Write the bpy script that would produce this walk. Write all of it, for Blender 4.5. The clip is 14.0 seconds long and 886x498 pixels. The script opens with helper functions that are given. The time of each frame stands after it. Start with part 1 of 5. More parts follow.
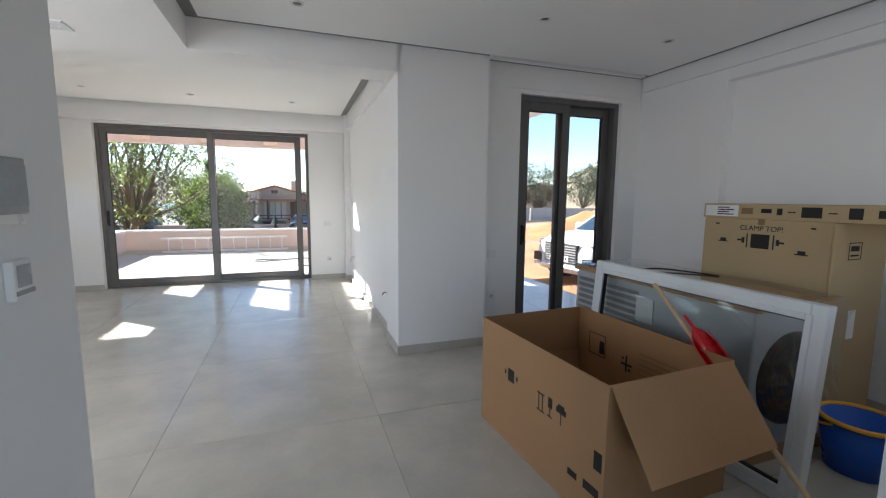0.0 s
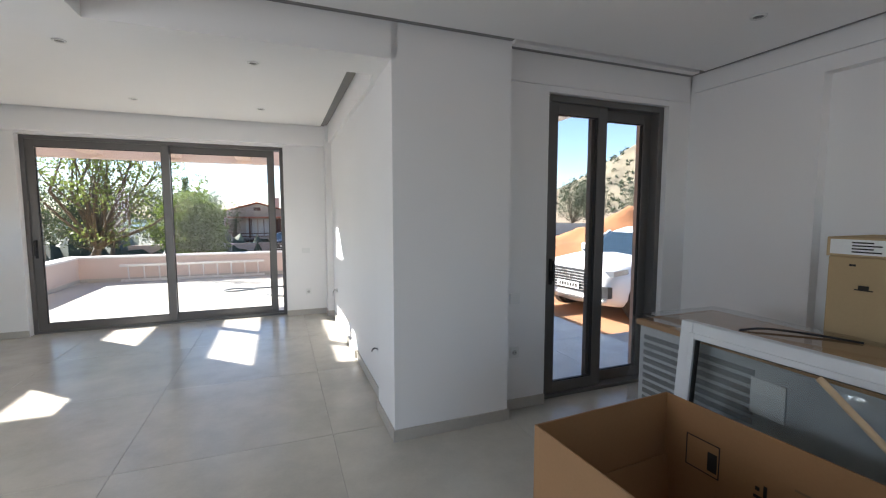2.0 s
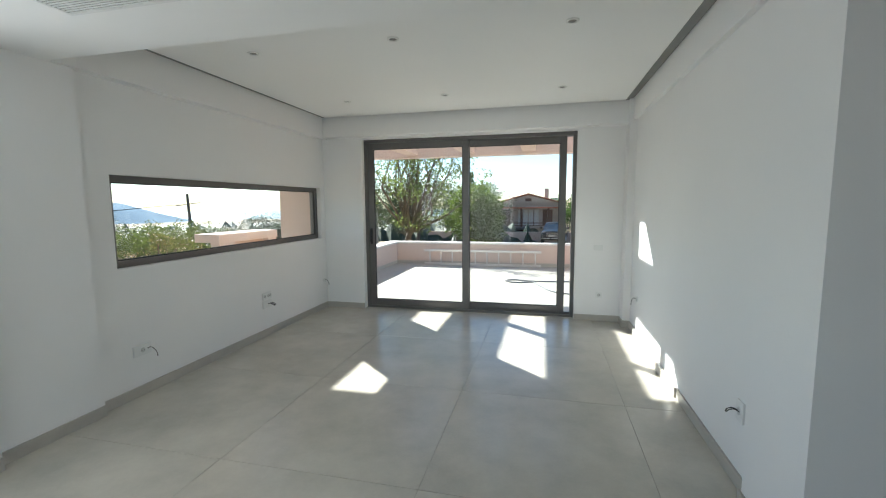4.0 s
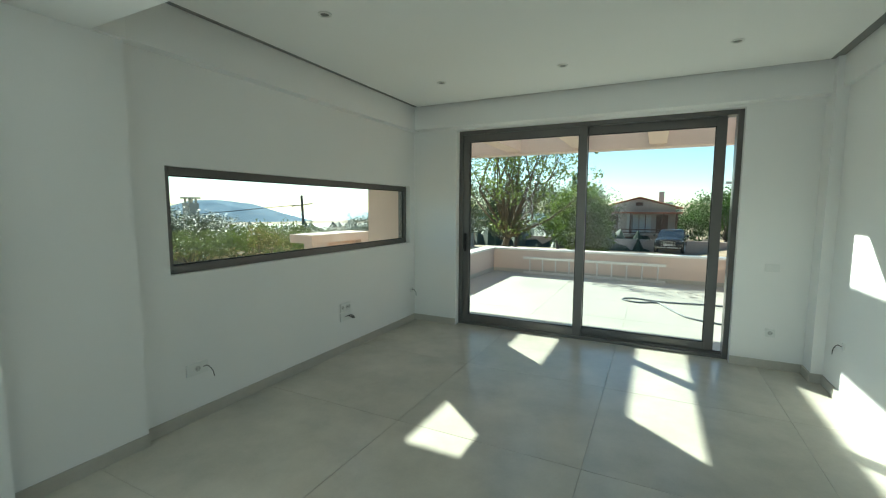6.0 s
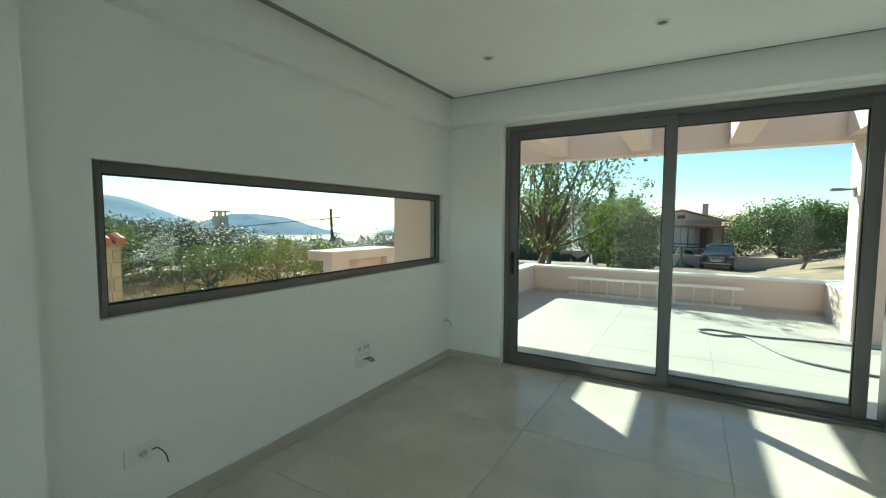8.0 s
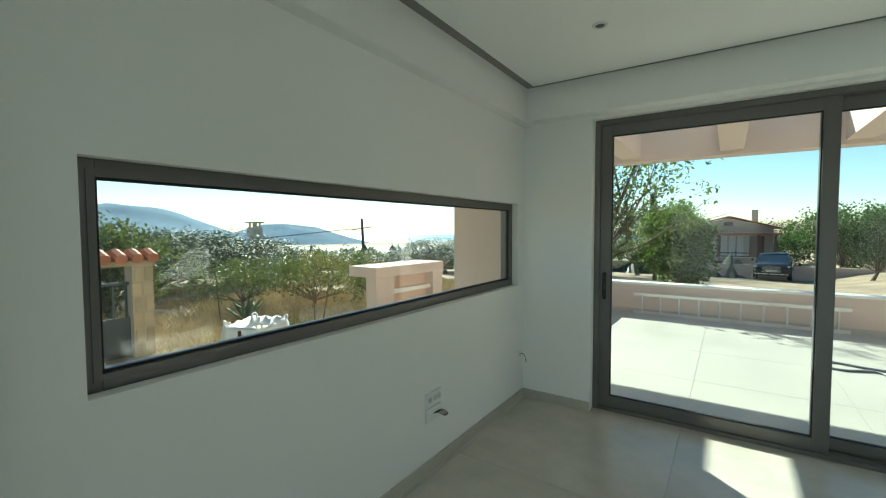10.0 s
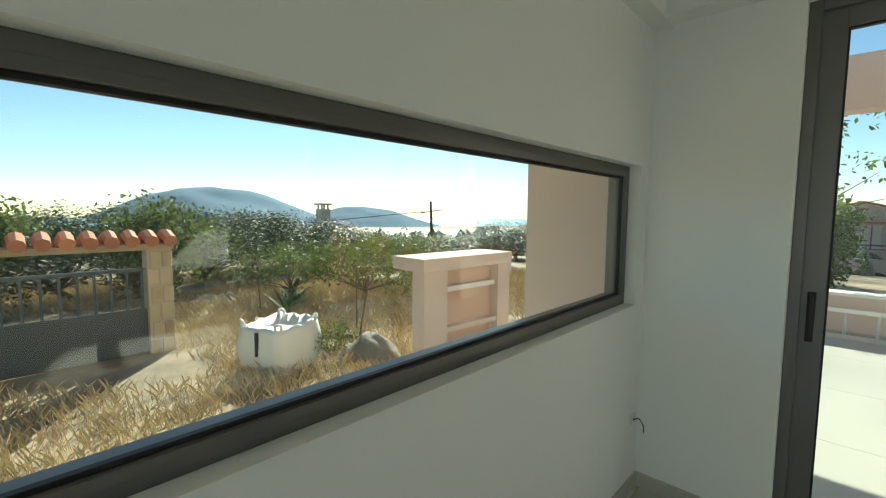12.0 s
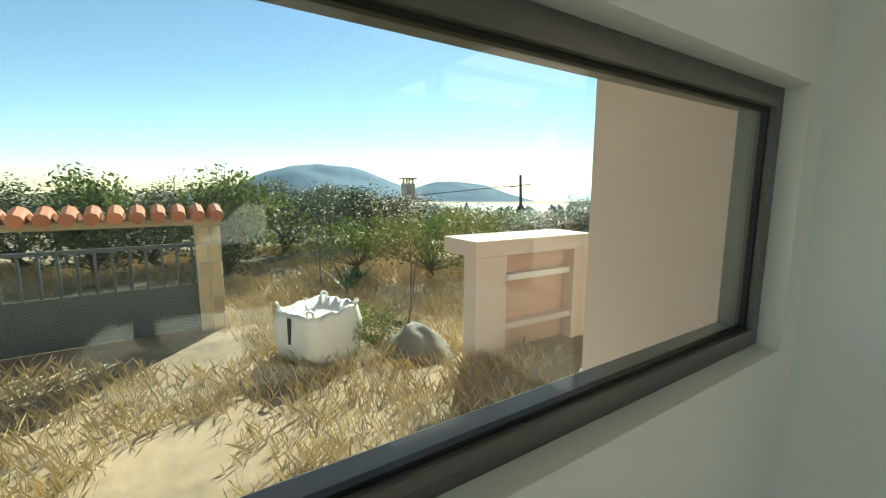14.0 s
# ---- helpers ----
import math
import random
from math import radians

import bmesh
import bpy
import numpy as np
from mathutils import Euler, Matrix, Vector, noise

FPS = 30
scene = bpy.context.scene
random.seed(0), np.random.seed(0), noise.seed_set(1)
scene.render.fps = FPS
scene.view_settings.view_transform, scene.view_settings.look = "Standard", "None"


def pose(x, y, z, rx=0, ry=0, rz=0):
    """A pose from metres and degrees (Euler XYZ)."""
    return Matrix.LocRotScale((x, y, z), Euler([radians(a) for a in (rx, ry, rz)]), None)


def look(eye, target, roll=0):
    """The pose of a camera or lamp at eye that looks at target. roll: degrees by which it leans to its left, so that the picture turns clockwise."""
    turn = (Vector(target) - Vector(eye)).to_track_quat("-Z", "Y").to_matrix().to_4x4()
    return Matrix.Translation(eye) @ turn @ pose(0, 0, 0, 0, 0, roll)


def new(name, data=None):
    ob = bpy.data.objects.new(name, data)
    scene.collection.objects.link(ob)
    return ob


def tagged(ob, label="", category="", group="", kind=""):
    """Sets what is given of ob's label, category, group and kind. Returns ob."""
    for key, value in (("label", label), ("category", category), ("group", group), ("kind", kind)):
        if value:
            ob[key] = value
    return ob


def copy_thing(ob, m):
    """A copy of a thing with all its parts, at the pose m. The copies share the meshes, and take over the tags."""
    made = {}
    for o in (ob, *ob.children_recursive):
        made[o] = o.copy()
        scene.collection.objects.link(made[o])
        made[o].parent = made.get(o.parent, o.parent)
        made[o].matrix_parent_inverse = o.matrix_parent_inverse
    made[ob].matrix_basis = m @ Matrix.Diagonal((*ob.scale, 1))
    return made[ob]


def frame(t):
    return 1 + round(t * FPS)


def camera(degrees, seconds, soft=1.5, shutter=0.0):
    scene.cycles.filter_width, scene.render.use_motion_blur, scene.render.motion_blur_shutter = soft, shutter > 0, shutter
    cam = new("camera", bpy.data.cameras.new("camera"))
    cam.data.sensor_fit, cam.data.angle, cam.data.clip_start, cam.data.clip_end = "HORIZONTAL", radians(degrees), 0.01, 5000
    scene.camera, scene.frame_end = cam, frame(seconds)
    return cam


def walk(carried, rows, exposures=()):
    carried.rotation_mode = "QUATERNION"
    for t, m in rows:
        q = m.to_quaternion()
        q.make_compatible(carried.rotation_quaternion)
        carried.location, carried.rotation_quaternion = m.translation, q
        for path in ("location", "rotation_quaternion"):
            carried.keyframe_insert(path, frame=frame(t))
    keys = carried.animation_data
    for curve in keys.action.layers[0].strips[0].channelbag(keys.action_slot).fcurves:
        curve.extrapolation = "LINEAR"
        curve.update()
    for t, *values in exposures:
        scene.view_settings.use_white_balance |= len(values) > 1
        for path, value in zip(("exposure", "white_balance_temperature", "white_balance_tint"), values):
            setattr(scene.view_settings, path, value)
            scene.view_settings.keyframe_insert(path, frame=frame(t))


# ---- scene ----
cam = camera(92.6, 14.0, soft=1.2)
ROWS = [
    (0.0, (0.141, 0.066, 1.351), (0.8, 1.939, 1.112), 0.5),
    (0.5, (0.168, 0.319, 1.401), (0.949, 2.149, 1.198), 0.2),
    (1.0, (0.227, 0.547, 1.426), (1.09, 2.343, 1.244), -0.1),
    (1.5, (0.296, 0.769, 1.455), (1.151, 2.569, 1.281), -0.1),
    (2.0, (0.313, 1.013, 1.449), (1.032, 2.872, 1.279), 0.0),
    (2.5, (0.223, 1.279, 1.454), (0.692, 3.216, 1.279), 0.1),
    (3.0, (0.136, 1.487, 1.447), (0.277, 3.473, 1.261), 0.1),
    (3.5, (0.08, 1.661, 1.469), (-0.108, 3.642, 1.268), -0.1),
    (4.0, (0.011, 1.805, 1.468), (-0.453, 3.738, 1.256), -0.4),
    (4.6, (-0.09, 2.03, 1.462), (-0.78, 3.90, 1.255), -0.2),
    (5.5, (-0.225, 2.40, 1.45), (-1.08, 4.21, 1.25), 0.1),
    (6.5, (-0.387, 2.865, 1.441), (-1.302, 4.634, 1.251), 0.3),
    (7.0, (-0.495, 3.092, 1.436), (-1.438, 4.848, 1.265), 0.2),
    (7.5, (-0.633, 3.289, 1.437), (-1.604, 5.03, 1.282), 0.2),
    (8.0, (-0.852, 3.43, 1.441), (-1.859, 5.153, 1.306), 0.2),
    (9.2, (-1.36, 3.69, 1.465), (-2.45, 5.36, 1.36), 0.1),
    (10.5, (-1.725, 3.988, 1.491), (-2.863, 5.63, 1.398), -0.1),
    (11.0, (-2.004, 4.272, 1.470), (-3.190, 5.879, 1.365), 0.3),
    (11.5, (-2.150, 4.622, 1.458), (-3.431, 6.152, 1.325), 0.3),
    (12.0, (-2.281, 4.980, 1.460), (-3.655, 6.425, 1.290), 0.4),
    (12.5, (-2.400, 5.369, 1.460), (-3.899, 6.675, 1.245), 0.3),
    (13.0, (-2.493, 5.627, 1.455), (-4.090, 6.804, 1.205), 0.1),
    (13.5, (-2.580, 5.740, 1.445), (-4.200, 6.885, 1.170), 0.2),
    (14.0, (-2.630, 5.800, 1.440), (-4.270, 6.908, 1.150), 0.2),
]
EXPOSURES = [(0.0, 2.1, 6200, 14), (1.5, 2.05, 6250, 15), (2.5, 1.95, 6250, 14), (3.4, 1.8, 6350, 11), (4.2, 1.7, 6050, 3), (6.5, 1.35, 6100, -13), (10.5, 1.3, 6150, -13), (11.5, 1.32, 6400, -11), (12.2, 1.2, 6550, -10), (13.0, 1.32, 6500, -12), (14.0, 1.3, 6600, -12)]
walk(cam, [(t, look(eye, target, roll)) for t, eye, target, roll in ROWS], EXPOSURES)

# ---- light ----
SUN_YAW, SUN_ELEV = 48.0, 32.5
sun_dir = Vector((-math.sin(radians(SUN_YAW)) * math.cos(radians(SUN_ELEV)), math.cos(radians(SUN_YAW)) * math.cos(radians(SUN_ELEV)), math.sin(radians(SUN_ELEV))))
world = bpy.data.worlds.new("sky")
scene.world = world
world.use_nodes = True
wn = world.node_tree.nodes
sky = wn.new("ShaderNodeTexSky")
sky.sky_type, sky.sun_disc = "NISHITA", False
sky.sun_elevation, sky.sun_rotation = radians(SUN_ELEV), radians(-SUN_YAW)
sky.air_density, sky.dust_density, sky.ozone_density = 0.9, 0.05, 2.0
wn["Background"].inputs[1].default_value = 0.068
world.node_tree.links.new(sky.outputs[0], wn["Background"].inputs[0])
sun = new("sun", bpy.data.lights.new("sun", "SUN"))
sun.data.energy, sun.data.angle, sun.data.color = 5.0, radians(0.55), (1.0, 0.95, 0.86)
sun.matrix_world = look(tuple(sun_dir * 40), (0, 0, 0))


def add_fill(x, y, z, tx, ty, tz, w, h, power):
    """An added area lamp that brightens the rooms from an unseen, assumed opening."""
    ob = new("fill_lamp", bpy.data.lights.new("fill_lamp", "AREA"))
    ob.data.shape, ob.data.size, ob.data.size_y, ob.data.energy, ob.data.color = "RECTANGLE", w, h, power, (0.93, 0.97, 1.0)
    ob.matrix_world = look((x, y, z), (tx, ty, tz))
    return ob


# added fill across an assumed hall opening, unseen behind the walk
add_fill(1.2, -2.2, 1.0, 1.2, 4.0, 3.4, 3.3, 1.8, 1.8)
# added fill at an assumed open corridor end, unseen behind the partition
add_fill(-1.9, -2.2, 1.1, -1.9, 4.0, 4.2, 1.9, 2.0, 9.0)
# added fill in an assumed west opening of the corridor, behind the partition
add_fill(-3.0, 2.35, 1.55, 3.0, 2.2, 1.3, 1.3, 1.05, 6.5)
# added fill in an assumed kitchen opening on the south, behind the walk
add_fill(2.6, 0.36, 1.55, 2.6, 4.0, 1.3, 1.4, 1.2, 0.7)


# ---- materials ----
def mat(name, color, rough=0.6, metal=0.0, scale=6.0, vary=0.12, fine=60.0, bump=0.0, spec=0.5, island=0.0, per_object=0.0, swing=0.08):
    """Principled surface with colour variation at two scales, relief, and variation per piece."""
    m = bpy.data.materials.new(name)
    m.use_nodes = True
    n, l = m.node_tree.nodes, m.node_tree.links
    b = n["Principled BSDF"]
    b.inputs["Metallic"].default_value = metal
    b.inputs["Specular IOR Level"].default_value = spec
    geo = n.new("ShaderNodeNewGeometry")
    big, small = n.new("ShaderNodeTexNoise"), n.new("ShaderNodeTexNoise")
    big.inputs["Scale"].default_value, small.inputs["Scale"].default_value = scale, fine
    big.inputs["Detail"].default_value, small.inputs["Detail"].default_value = 4, 3
    shift = n.new("ShaderNodeVectorRotate")
    shift.rotation_type = "EULER_XYZ"
    shift.inputs["Center"].default_value = (13.37, -7.71, 4.43)
    shift.inputs["Rotation"].default_value = (0.61, 0.43, 0.29)
    l.new(geo.outputs["Position"], shift.inputs["Vector"])
    l.new(shift.outputs[0], big.inputs["Vector"])
    l.new(shift.outputs[0], small.inputs["Vector"])
    mix = n.new("ShaderNodeMath")
    mix.operation = "MULTIPLY_ADD"
    mix.inputs[1].default_value = 0.45
    l.new(small.outputs["Fac"], mix.inputs[0])
    l.new(big.outputs["Fac"], mix.inputs[2])
    val = n.new("ShaderNodeMapRange")
    val.inputs["From Min"].default_value, val.inputs["From Max"].default_value = 0.4, 1.05
    val.inputs["To Min"].default_value, val.inputs["To Max"].default_value = 1 - vary, 1 + vary
    l.new(mix.outputs[0], val.inputs["Value"])
    last = val.outputs[0]
    for out, amount in ((geo.outputs["Random Per Island"], island), (n.new("ShaderNodeObjectInfo").outputs["Random"], per_object)):
        if amount:
            r = n.new("ShaderNodeMapRange")
            r.inputs["To Min"].default_value, r.inputs["To Max"].default_value = 1 - amount, 1 + amount
            l.new(out, r.inputs["Value"])
            mul = n.new("ShaderNodeMath")
            mul.operation = "MULTIPLY"
            l.new(last, mul.inputs[0])
            l.new(r.outputs[0], mul.inputs[1])
            last = mul.outputs[0]
    tint = n.new("ShaderNodeMix")
    tint.data_type, tint.blend_type = "RGBA", "MULTIPLY"
    tint.inputs["Factor"].default_value = 1.0
    tint.inputs["A"].default_value = (*color, 1)
    l.new(last, tint.inputs["B"])
    l.new(tint.outputs["Result"], b.inputs["Base Color"])
    rr = n.new("ShaderNodeMapRange")
    rr.inputs["From Min"].default_value, rr.inputs["From Max"].default_value = 0.3, 0.7
    rr.inputs["To Min"].default_value, rr.inputs["To Max"].default_value = max(0.0, rough - swing), min(1.0, rough + swing)
    l.new(big.outputs["Fac"], rr.inputs["Value"])
    l.new(rr.outputs[0], b.inputs["Roughness"])
    if bump:
        bp = n.new("ShaderNodeBump")
        bp.inputs["Strength"].default_value, bp.inputs["Distance"].default_value = min(1.0, bump), 0.004 if fine > 30 else 0.02
        l.new(mix.outputs[0], bp.inputs["Height"])
        l.new(bp.outputs[0], b.inputs["Normal"])
    return m


def leaf_mat(name, color, vary=0.35, back=0.45):
    m = mat(name, color, 0.55, scale=0.9, vary=0.25, fine=9.0, island=vary, spec=0.15)
    n, l = m.node_tree.nodes, m.node_tree.links
    b, out = n["Principled BSDF"], n["Material Output"]
    tr = n.new("ShaderNodeBsdfTranslucent")
    tr.inputs["Color"].default_value = (color[0] * 1.25, color[1] * 1.3, color[2] * 0.8, 1)
    mx = n.new("ShaderNodeMixShader")
    mx.inputs[0].default_value = back
    l.new(b.outputs[0], mx.inputs[1])
    l.new(tr.outputs[0], mx.inputs[2])
    l.new(mx.outputs[0], out.inputs[0])
    return m


def glass_mat(name, tint=(1, 1, 1), gloss=1.0):
    """A thin pane: clear, with the mirror gloss of its two faces."""
    m = bpy.data.materials.new(name)
    m.use_nodes = True
    n, l = m.node_tree.nodes, m.node_tree.links
    n.remove(n["Principled BSDF"])
    tr, gl, fr, mx = n.new("ShaderNodeBsdfTransparent"), n.new("ShaderNodeBsdfGlossy"), n.new("ShaderNodeLayerWeight"), n.new("ShaderNodeMixShader")
    tr.inputs["Color"].default_value = (*tint, 1)
    gl.inputs["Roughness"].default_value = 0.0
    fr.inputs["Blend"].default_value = 0.5
    p, k = n.new("ShaderNodeMath"), n.new("ShaderNodeMath")
    p.operation, k.operation = "POWER", "MULTIPLY_ADD"
    p.inputs[1].default_value = 5.0
    k.inputs[1].default_value, k.inputs[2].default_value = 0.8 * gloss, 0.035 * gloss
    l.new(fr.outputs["Facing"], p.inputs[0])
    l.new(p.outputs[0], k.inputs[0])
    l.new(k.outputs[0], mx.inputs[0])
    l.new(tr.outputs[0], mx.inputs[1])
    l.new(gl.outputs[0], mx.inputs[2])
    l.new(mx.outputs[0], n["Material Output"].inputs[0])
    return m


def tile_mat(name, low, high, rough):
    """Cement-look porcelain: soft clouds of two tones, a fine speckle, a steady gloss."""
    m = bpy.data.materials.new(name)
    m.use_nodes = True
    n, l = m.node_tree.nodes, m.node_tree.links
    b = n["Principled BSDF"]
    b.inputs["Roughness"].default_value = rough
    geo, info = n.new("ShaderNodeNewGeometry"), n.new("ShaderNodeObjectInfo")
    jump = n.new("ShaderNodeVectorMath")
    jump.operation = "MULTIPLY_ADD"
    jump.inputs[1].default_value = (1, 1, 1)
    away = n.new("ShaderNodeCombineXYZ")
    for k in range(3):
        l.new(info.outputs["Random"], away.inputs[k])
    far = n.new("ShaderNodeVectorMath")
    far.operation = "SCALE"
    far.inputs["Scale"].default_value = 37.3
    l.new(away.outputs[0], far.inputs[0])
    l.new(geo.outputs["Position"], jump.inputs[0])
    l.new(far.outputs[0], jump.inputs[2])
    cloud, speck = n.new("ShaderNodeTexNoise"), n.new("ShaderNodeTexNoise")
    cloud.inputs["Scale"].default_value, cloud.inputs["Detail"].default_value, cloud.inputs["Roughness"].default_value = 2.3, 6.0, 0.62
    speck.inputs["Scale"].default_value, speck.inputs["Detail"].default_value = 70.0, 2.0
    l.new(jump.outputs[0], cloud.inputs["Vector"])
    l.new(jump.outputs[0], speck.inputs["Vector"])
    both = n.new("ShaderNodeMath")
    both.operation = "MULTIPLY_ADD"
    both.inputs[1].default_value = 0.12
    l.new(speck.outputs["Fac"], both.inputs[0])
    l.new(cloud.outputs["Fac"], both.inputs[2])
    mixc = n.new("ShaderNodeMix")
    mixc.data_type = "RGBA"
    mixc.inputs["A"].default_value, mixc.inputs["B"].default_value = (*low, 1), (*high, 1)
    l.new(both.outputs[0], mixc.inputs["Factor"])
    l.new(mixc.outputs["Result"], b.inputs["Base Color"])
    return m


PLASTER = mat("white_wall_paint", (0.86, 0.86, 0.855), 0.85, scale=1.3, vary=0.02, fine=180, bump=0.06, spec=0.3)
CEIL = mat("white_ceiling_paint", (0.89, 0.89, 0.88), 0.9, scale=1.1, vary=0.015, fine=150, bump=0.03, spec=0.2)
TILE = tile_mat("porcelain_tile", (0.34, 0.325, 0.28), (0.68, 0.645, 0.56), 0.24)
GROUT = mat("grout", (0.43, 0.41, 0.36), 0.9, scale=8, vary=0.1)
SKIRT = mat("tile_skirting", (0.47, 0.445, 0.40), 0.4, scale=2.5, vary=0.08, fine=30)
ALU = mat("bronze_grey_aluminium", (0.135, 0.131, 0.126), 0.36, metal=0.25, scale=5, vary=0.04, fine=200, swing=0.015)
RUBBER = mat("black_rubber", (0.012, 0.012, 0.012), 0.6)
GLASS = glass_mat("window_glass", (0.97, 0.985, 0.98), 0.4)
GLASS_LOW = glass_mat("low_window_glass", (0.97, 0.985, 0.98), 1.1)
SILL = mat("white_marble_sill", (0.78, 0.77, 0.74), 0.35, scale=4, vary=0.06)
STUCCO = mat("peach_stucco", (0.65, 0.525, 0.455), 0.9, scale=2.2, vary=0.06, fine=120, bump=0.2, spec=0.2)
COPING = mat("white_coping", (0.78, 0.74, 0.70), 0.6, scale=3, vary=0.06)
TERRACE = mat("pale_terrace_tile", (0.44, 0.42, 0.37), 0.55, scale=1.4, vary=0.06, fine=20)
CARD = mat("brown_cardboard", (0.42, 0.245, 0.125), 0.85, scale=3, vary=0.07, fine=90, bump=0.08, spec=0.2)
# Darker copy of the cardboard: shade inside the open box put into the colour.
CARD_SHADE = mat("shaded_inner_cardboard", (0.36, 0.195, 0.09), 0.9, scale=3, vary=0.07, fine=90, bump=0.08, spec=0.2)
INK = mat("black_print", (0.02, 0.018, 0.015), 0.8)
PLASTIC_W = mat("white_plastic", (0.78, 0.79, 0.78), 0.35, scale=6, vary=0.03)
CABLE = mat("black_cable", (0.015, 0.015, 0.016), 0.5)
WHITE_ALU = mat("white_aluminium", (0.74, 0.76, 0.78), 0.3, metal=0.1, vary=0.02, swing=0.02)


# ---- building helpers ----
def box(bm, x0, y0, z0, x1, y1, z1, bevel=0.0):
    res = bmesh.ops.create_cube(bm, size=1.0, matrix=Matrix.Translation(((x0 + x1) / 2, (y0 + y1) / 2, (z0 + z1) / 2)) @ Matrix.Diagonal((abs(x1 - x0), abs(y1 - y0), abs(z1 - z0), 1)))
    if bevel:
        edges = list({e for v in res["verts"] for e in v.link_edges})
        bmesh.ops.bevel(bm, geom=edges, offset=bevel, segments=2, profile=0.5, affect="EDGES")
    return bm


def rod(bm, a, b, r0, r1=None, seg=8, cap=True):
    a, b = Vector(a), Vector(b)
    d = b - a
    m = Matrix.Translation((a + b) / 2) @ d.to_track_quat("Z", "Y").to_matrix().to_4x4()
    bmesh.ops.create_cone(bm, cap_ends=cap, segments=seg, radius1=r0, radius2=r0 if r1 is None else r1, depth=d.length, matrix=m)
    return bm


def tube(bm, pts, r, seg=6):
    """A bent round bar through the points, with smooth joints."""
    rings = []
    pts = [Vector(p) for p in pts]
    for i, p in enumerate(pts):
        d = (pts[min(i + 1, len(pts) - 1)] - pts[max(i - 1, 0)]).normalized()
        q = d.to_track_quat("Z", "Y")
        rings.append([bm.verts.new(p + q @ Vector((r * math.cos(2 * math.pi * k / seg), r * math.sin(2 * math.pi * k / seg), 0))) for k in range(seg)])
    for a, b in zip(rings, rings[1:]):
        for k in range(seg):
            bm.faces.new((a[k], a[(k + 1) % seg], b[(k + 1) % seg], b[k]))
    bm.faces.new(rings[0][::-1])
    bm.faces.new(rings[-1])
    return bm


def spline(pts, n=8):
    """Catmull-Rom points through pts."""
    pts = [Vector(p) for p in pts]
    ext = [pts[0] * 2 - pts[1]] + pts + [pts[-1] * 2 - pts[-2]]
    out = []
    for i in range(1, len(ext) - 2):
        for k in range(n):
            t = k / n
            a, b, c, d = ext[i - 1:i + 3]
            out.append(0.5 * ((2 * b) + (c - a) * t + (2 * a - 5 * b + 4 * c - d) * t * t + (3 * b - a - 3 * c + d) * t ** 3))
    out.append(pts[-1])
    return out


def part(name, bm, material, parent=None, label="", smooth=False, m=None):
    """Links a bmesh as one mesh object, under parent if there is one."""
    me = bpy.data.meshes.new(name)
    bmesh.ops.recalc_face_normals(bm, faces=bm.faces)
    if smooth:
        for f in bm.faces:
            f.smooth = True
    bm.to_mesh(me)
    bm.free()
    me.materials.append(material)
    ob = new(name, me)
    if parent:
        ob.parent = parent
    if m is not None:
        ob.matrix_basis = m
    if label:
        tagged(ob, label)
    return ob


def raw(name, verts, faces, material, parent=None, label="", smooth=False):
    me = bpy.data.meshes.new(name)
    me.from_pydata(verts, [], faces)
    me.update()
    if smooth:
        me.polygons.foreach_set("use_smooth", [True] * len(me.polygons))
    me.materials.append(material)
    ob = new(name, me)
    if parent:
        ob.parent = parent
    if label:
        tagged(ob, label)
    return ob


def thing(name, m, label, category, group=""):
    ob = new(name)
    ob.empty_display_size = 0.1
    ob.matrix_basis = m
    return tagged(ob, label, category, group)


def B():
    return bmesh.new()


def boxes(*list_of):
    bm = B()
    for b in list_of:
        box(bm, *b)
    return bm


def struct(name, bm, material, label, category):
    return tagged(part(name, bm, material), label, category, kind="structure")


# ---- structure ----
ZL, ZK, ZS, TOP = 2.615, 2.545, 2.355, 2.9
WX, WN = -3.03, 7.29
WY0, WY1, WZ0, WZ1 = 4.235, 7.18, 1.003, 1.697
DX0, DX1, DZ = -2.45, 0.388, 2.35
KX0, KX1, KZ = 2.157, 3.318, 2.318

# The opening at y 1.65 to 3.05 is unseen, added for a fill lamp.
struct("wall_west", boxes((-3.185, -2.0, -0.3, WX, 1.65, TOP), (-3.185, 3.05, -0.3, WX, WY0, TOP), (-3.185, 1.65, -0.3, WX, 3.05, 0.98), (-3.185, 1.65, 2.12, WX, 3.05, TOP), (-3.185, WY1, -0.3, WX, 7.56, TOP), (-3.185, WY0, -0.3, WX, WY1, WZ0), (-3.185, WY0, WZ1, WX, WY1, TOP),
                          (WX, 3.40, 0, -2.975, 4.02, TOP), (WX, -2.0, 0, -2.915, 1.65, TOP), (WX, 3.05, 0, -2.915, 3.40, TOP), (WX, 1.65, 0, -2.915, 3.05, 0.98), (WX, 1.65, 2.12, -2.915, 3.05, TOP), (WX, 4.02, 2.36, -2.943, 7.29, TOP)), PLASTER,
       "white painted wall with a long low window", "wall")
struct("wall_north", boxes((WX, WN, -0.3, DX0, 7.56, TOP), (DX1, WN, -0.3, 1.30, 7.56, TOP), (DX0, WN, DZ, DX1, 7.56, TOP), (-2.943, 7.155, 2.372, 1.05, WN, TOP)), PLASTER,
       "white painted wall with a wide terrace door", "wall")
struct("wall_living_east", boxes((1.01, 4.0, -0.3, 1.30, 7.29, TOP), (0.93, 7.08, 0, 1.01, 7.29, TOP), (0.972, 4.0, 2.40, 1.01, 7.155, TOP)), PLASTER,
       "white painted living room side wall with sun streaks", "wall")
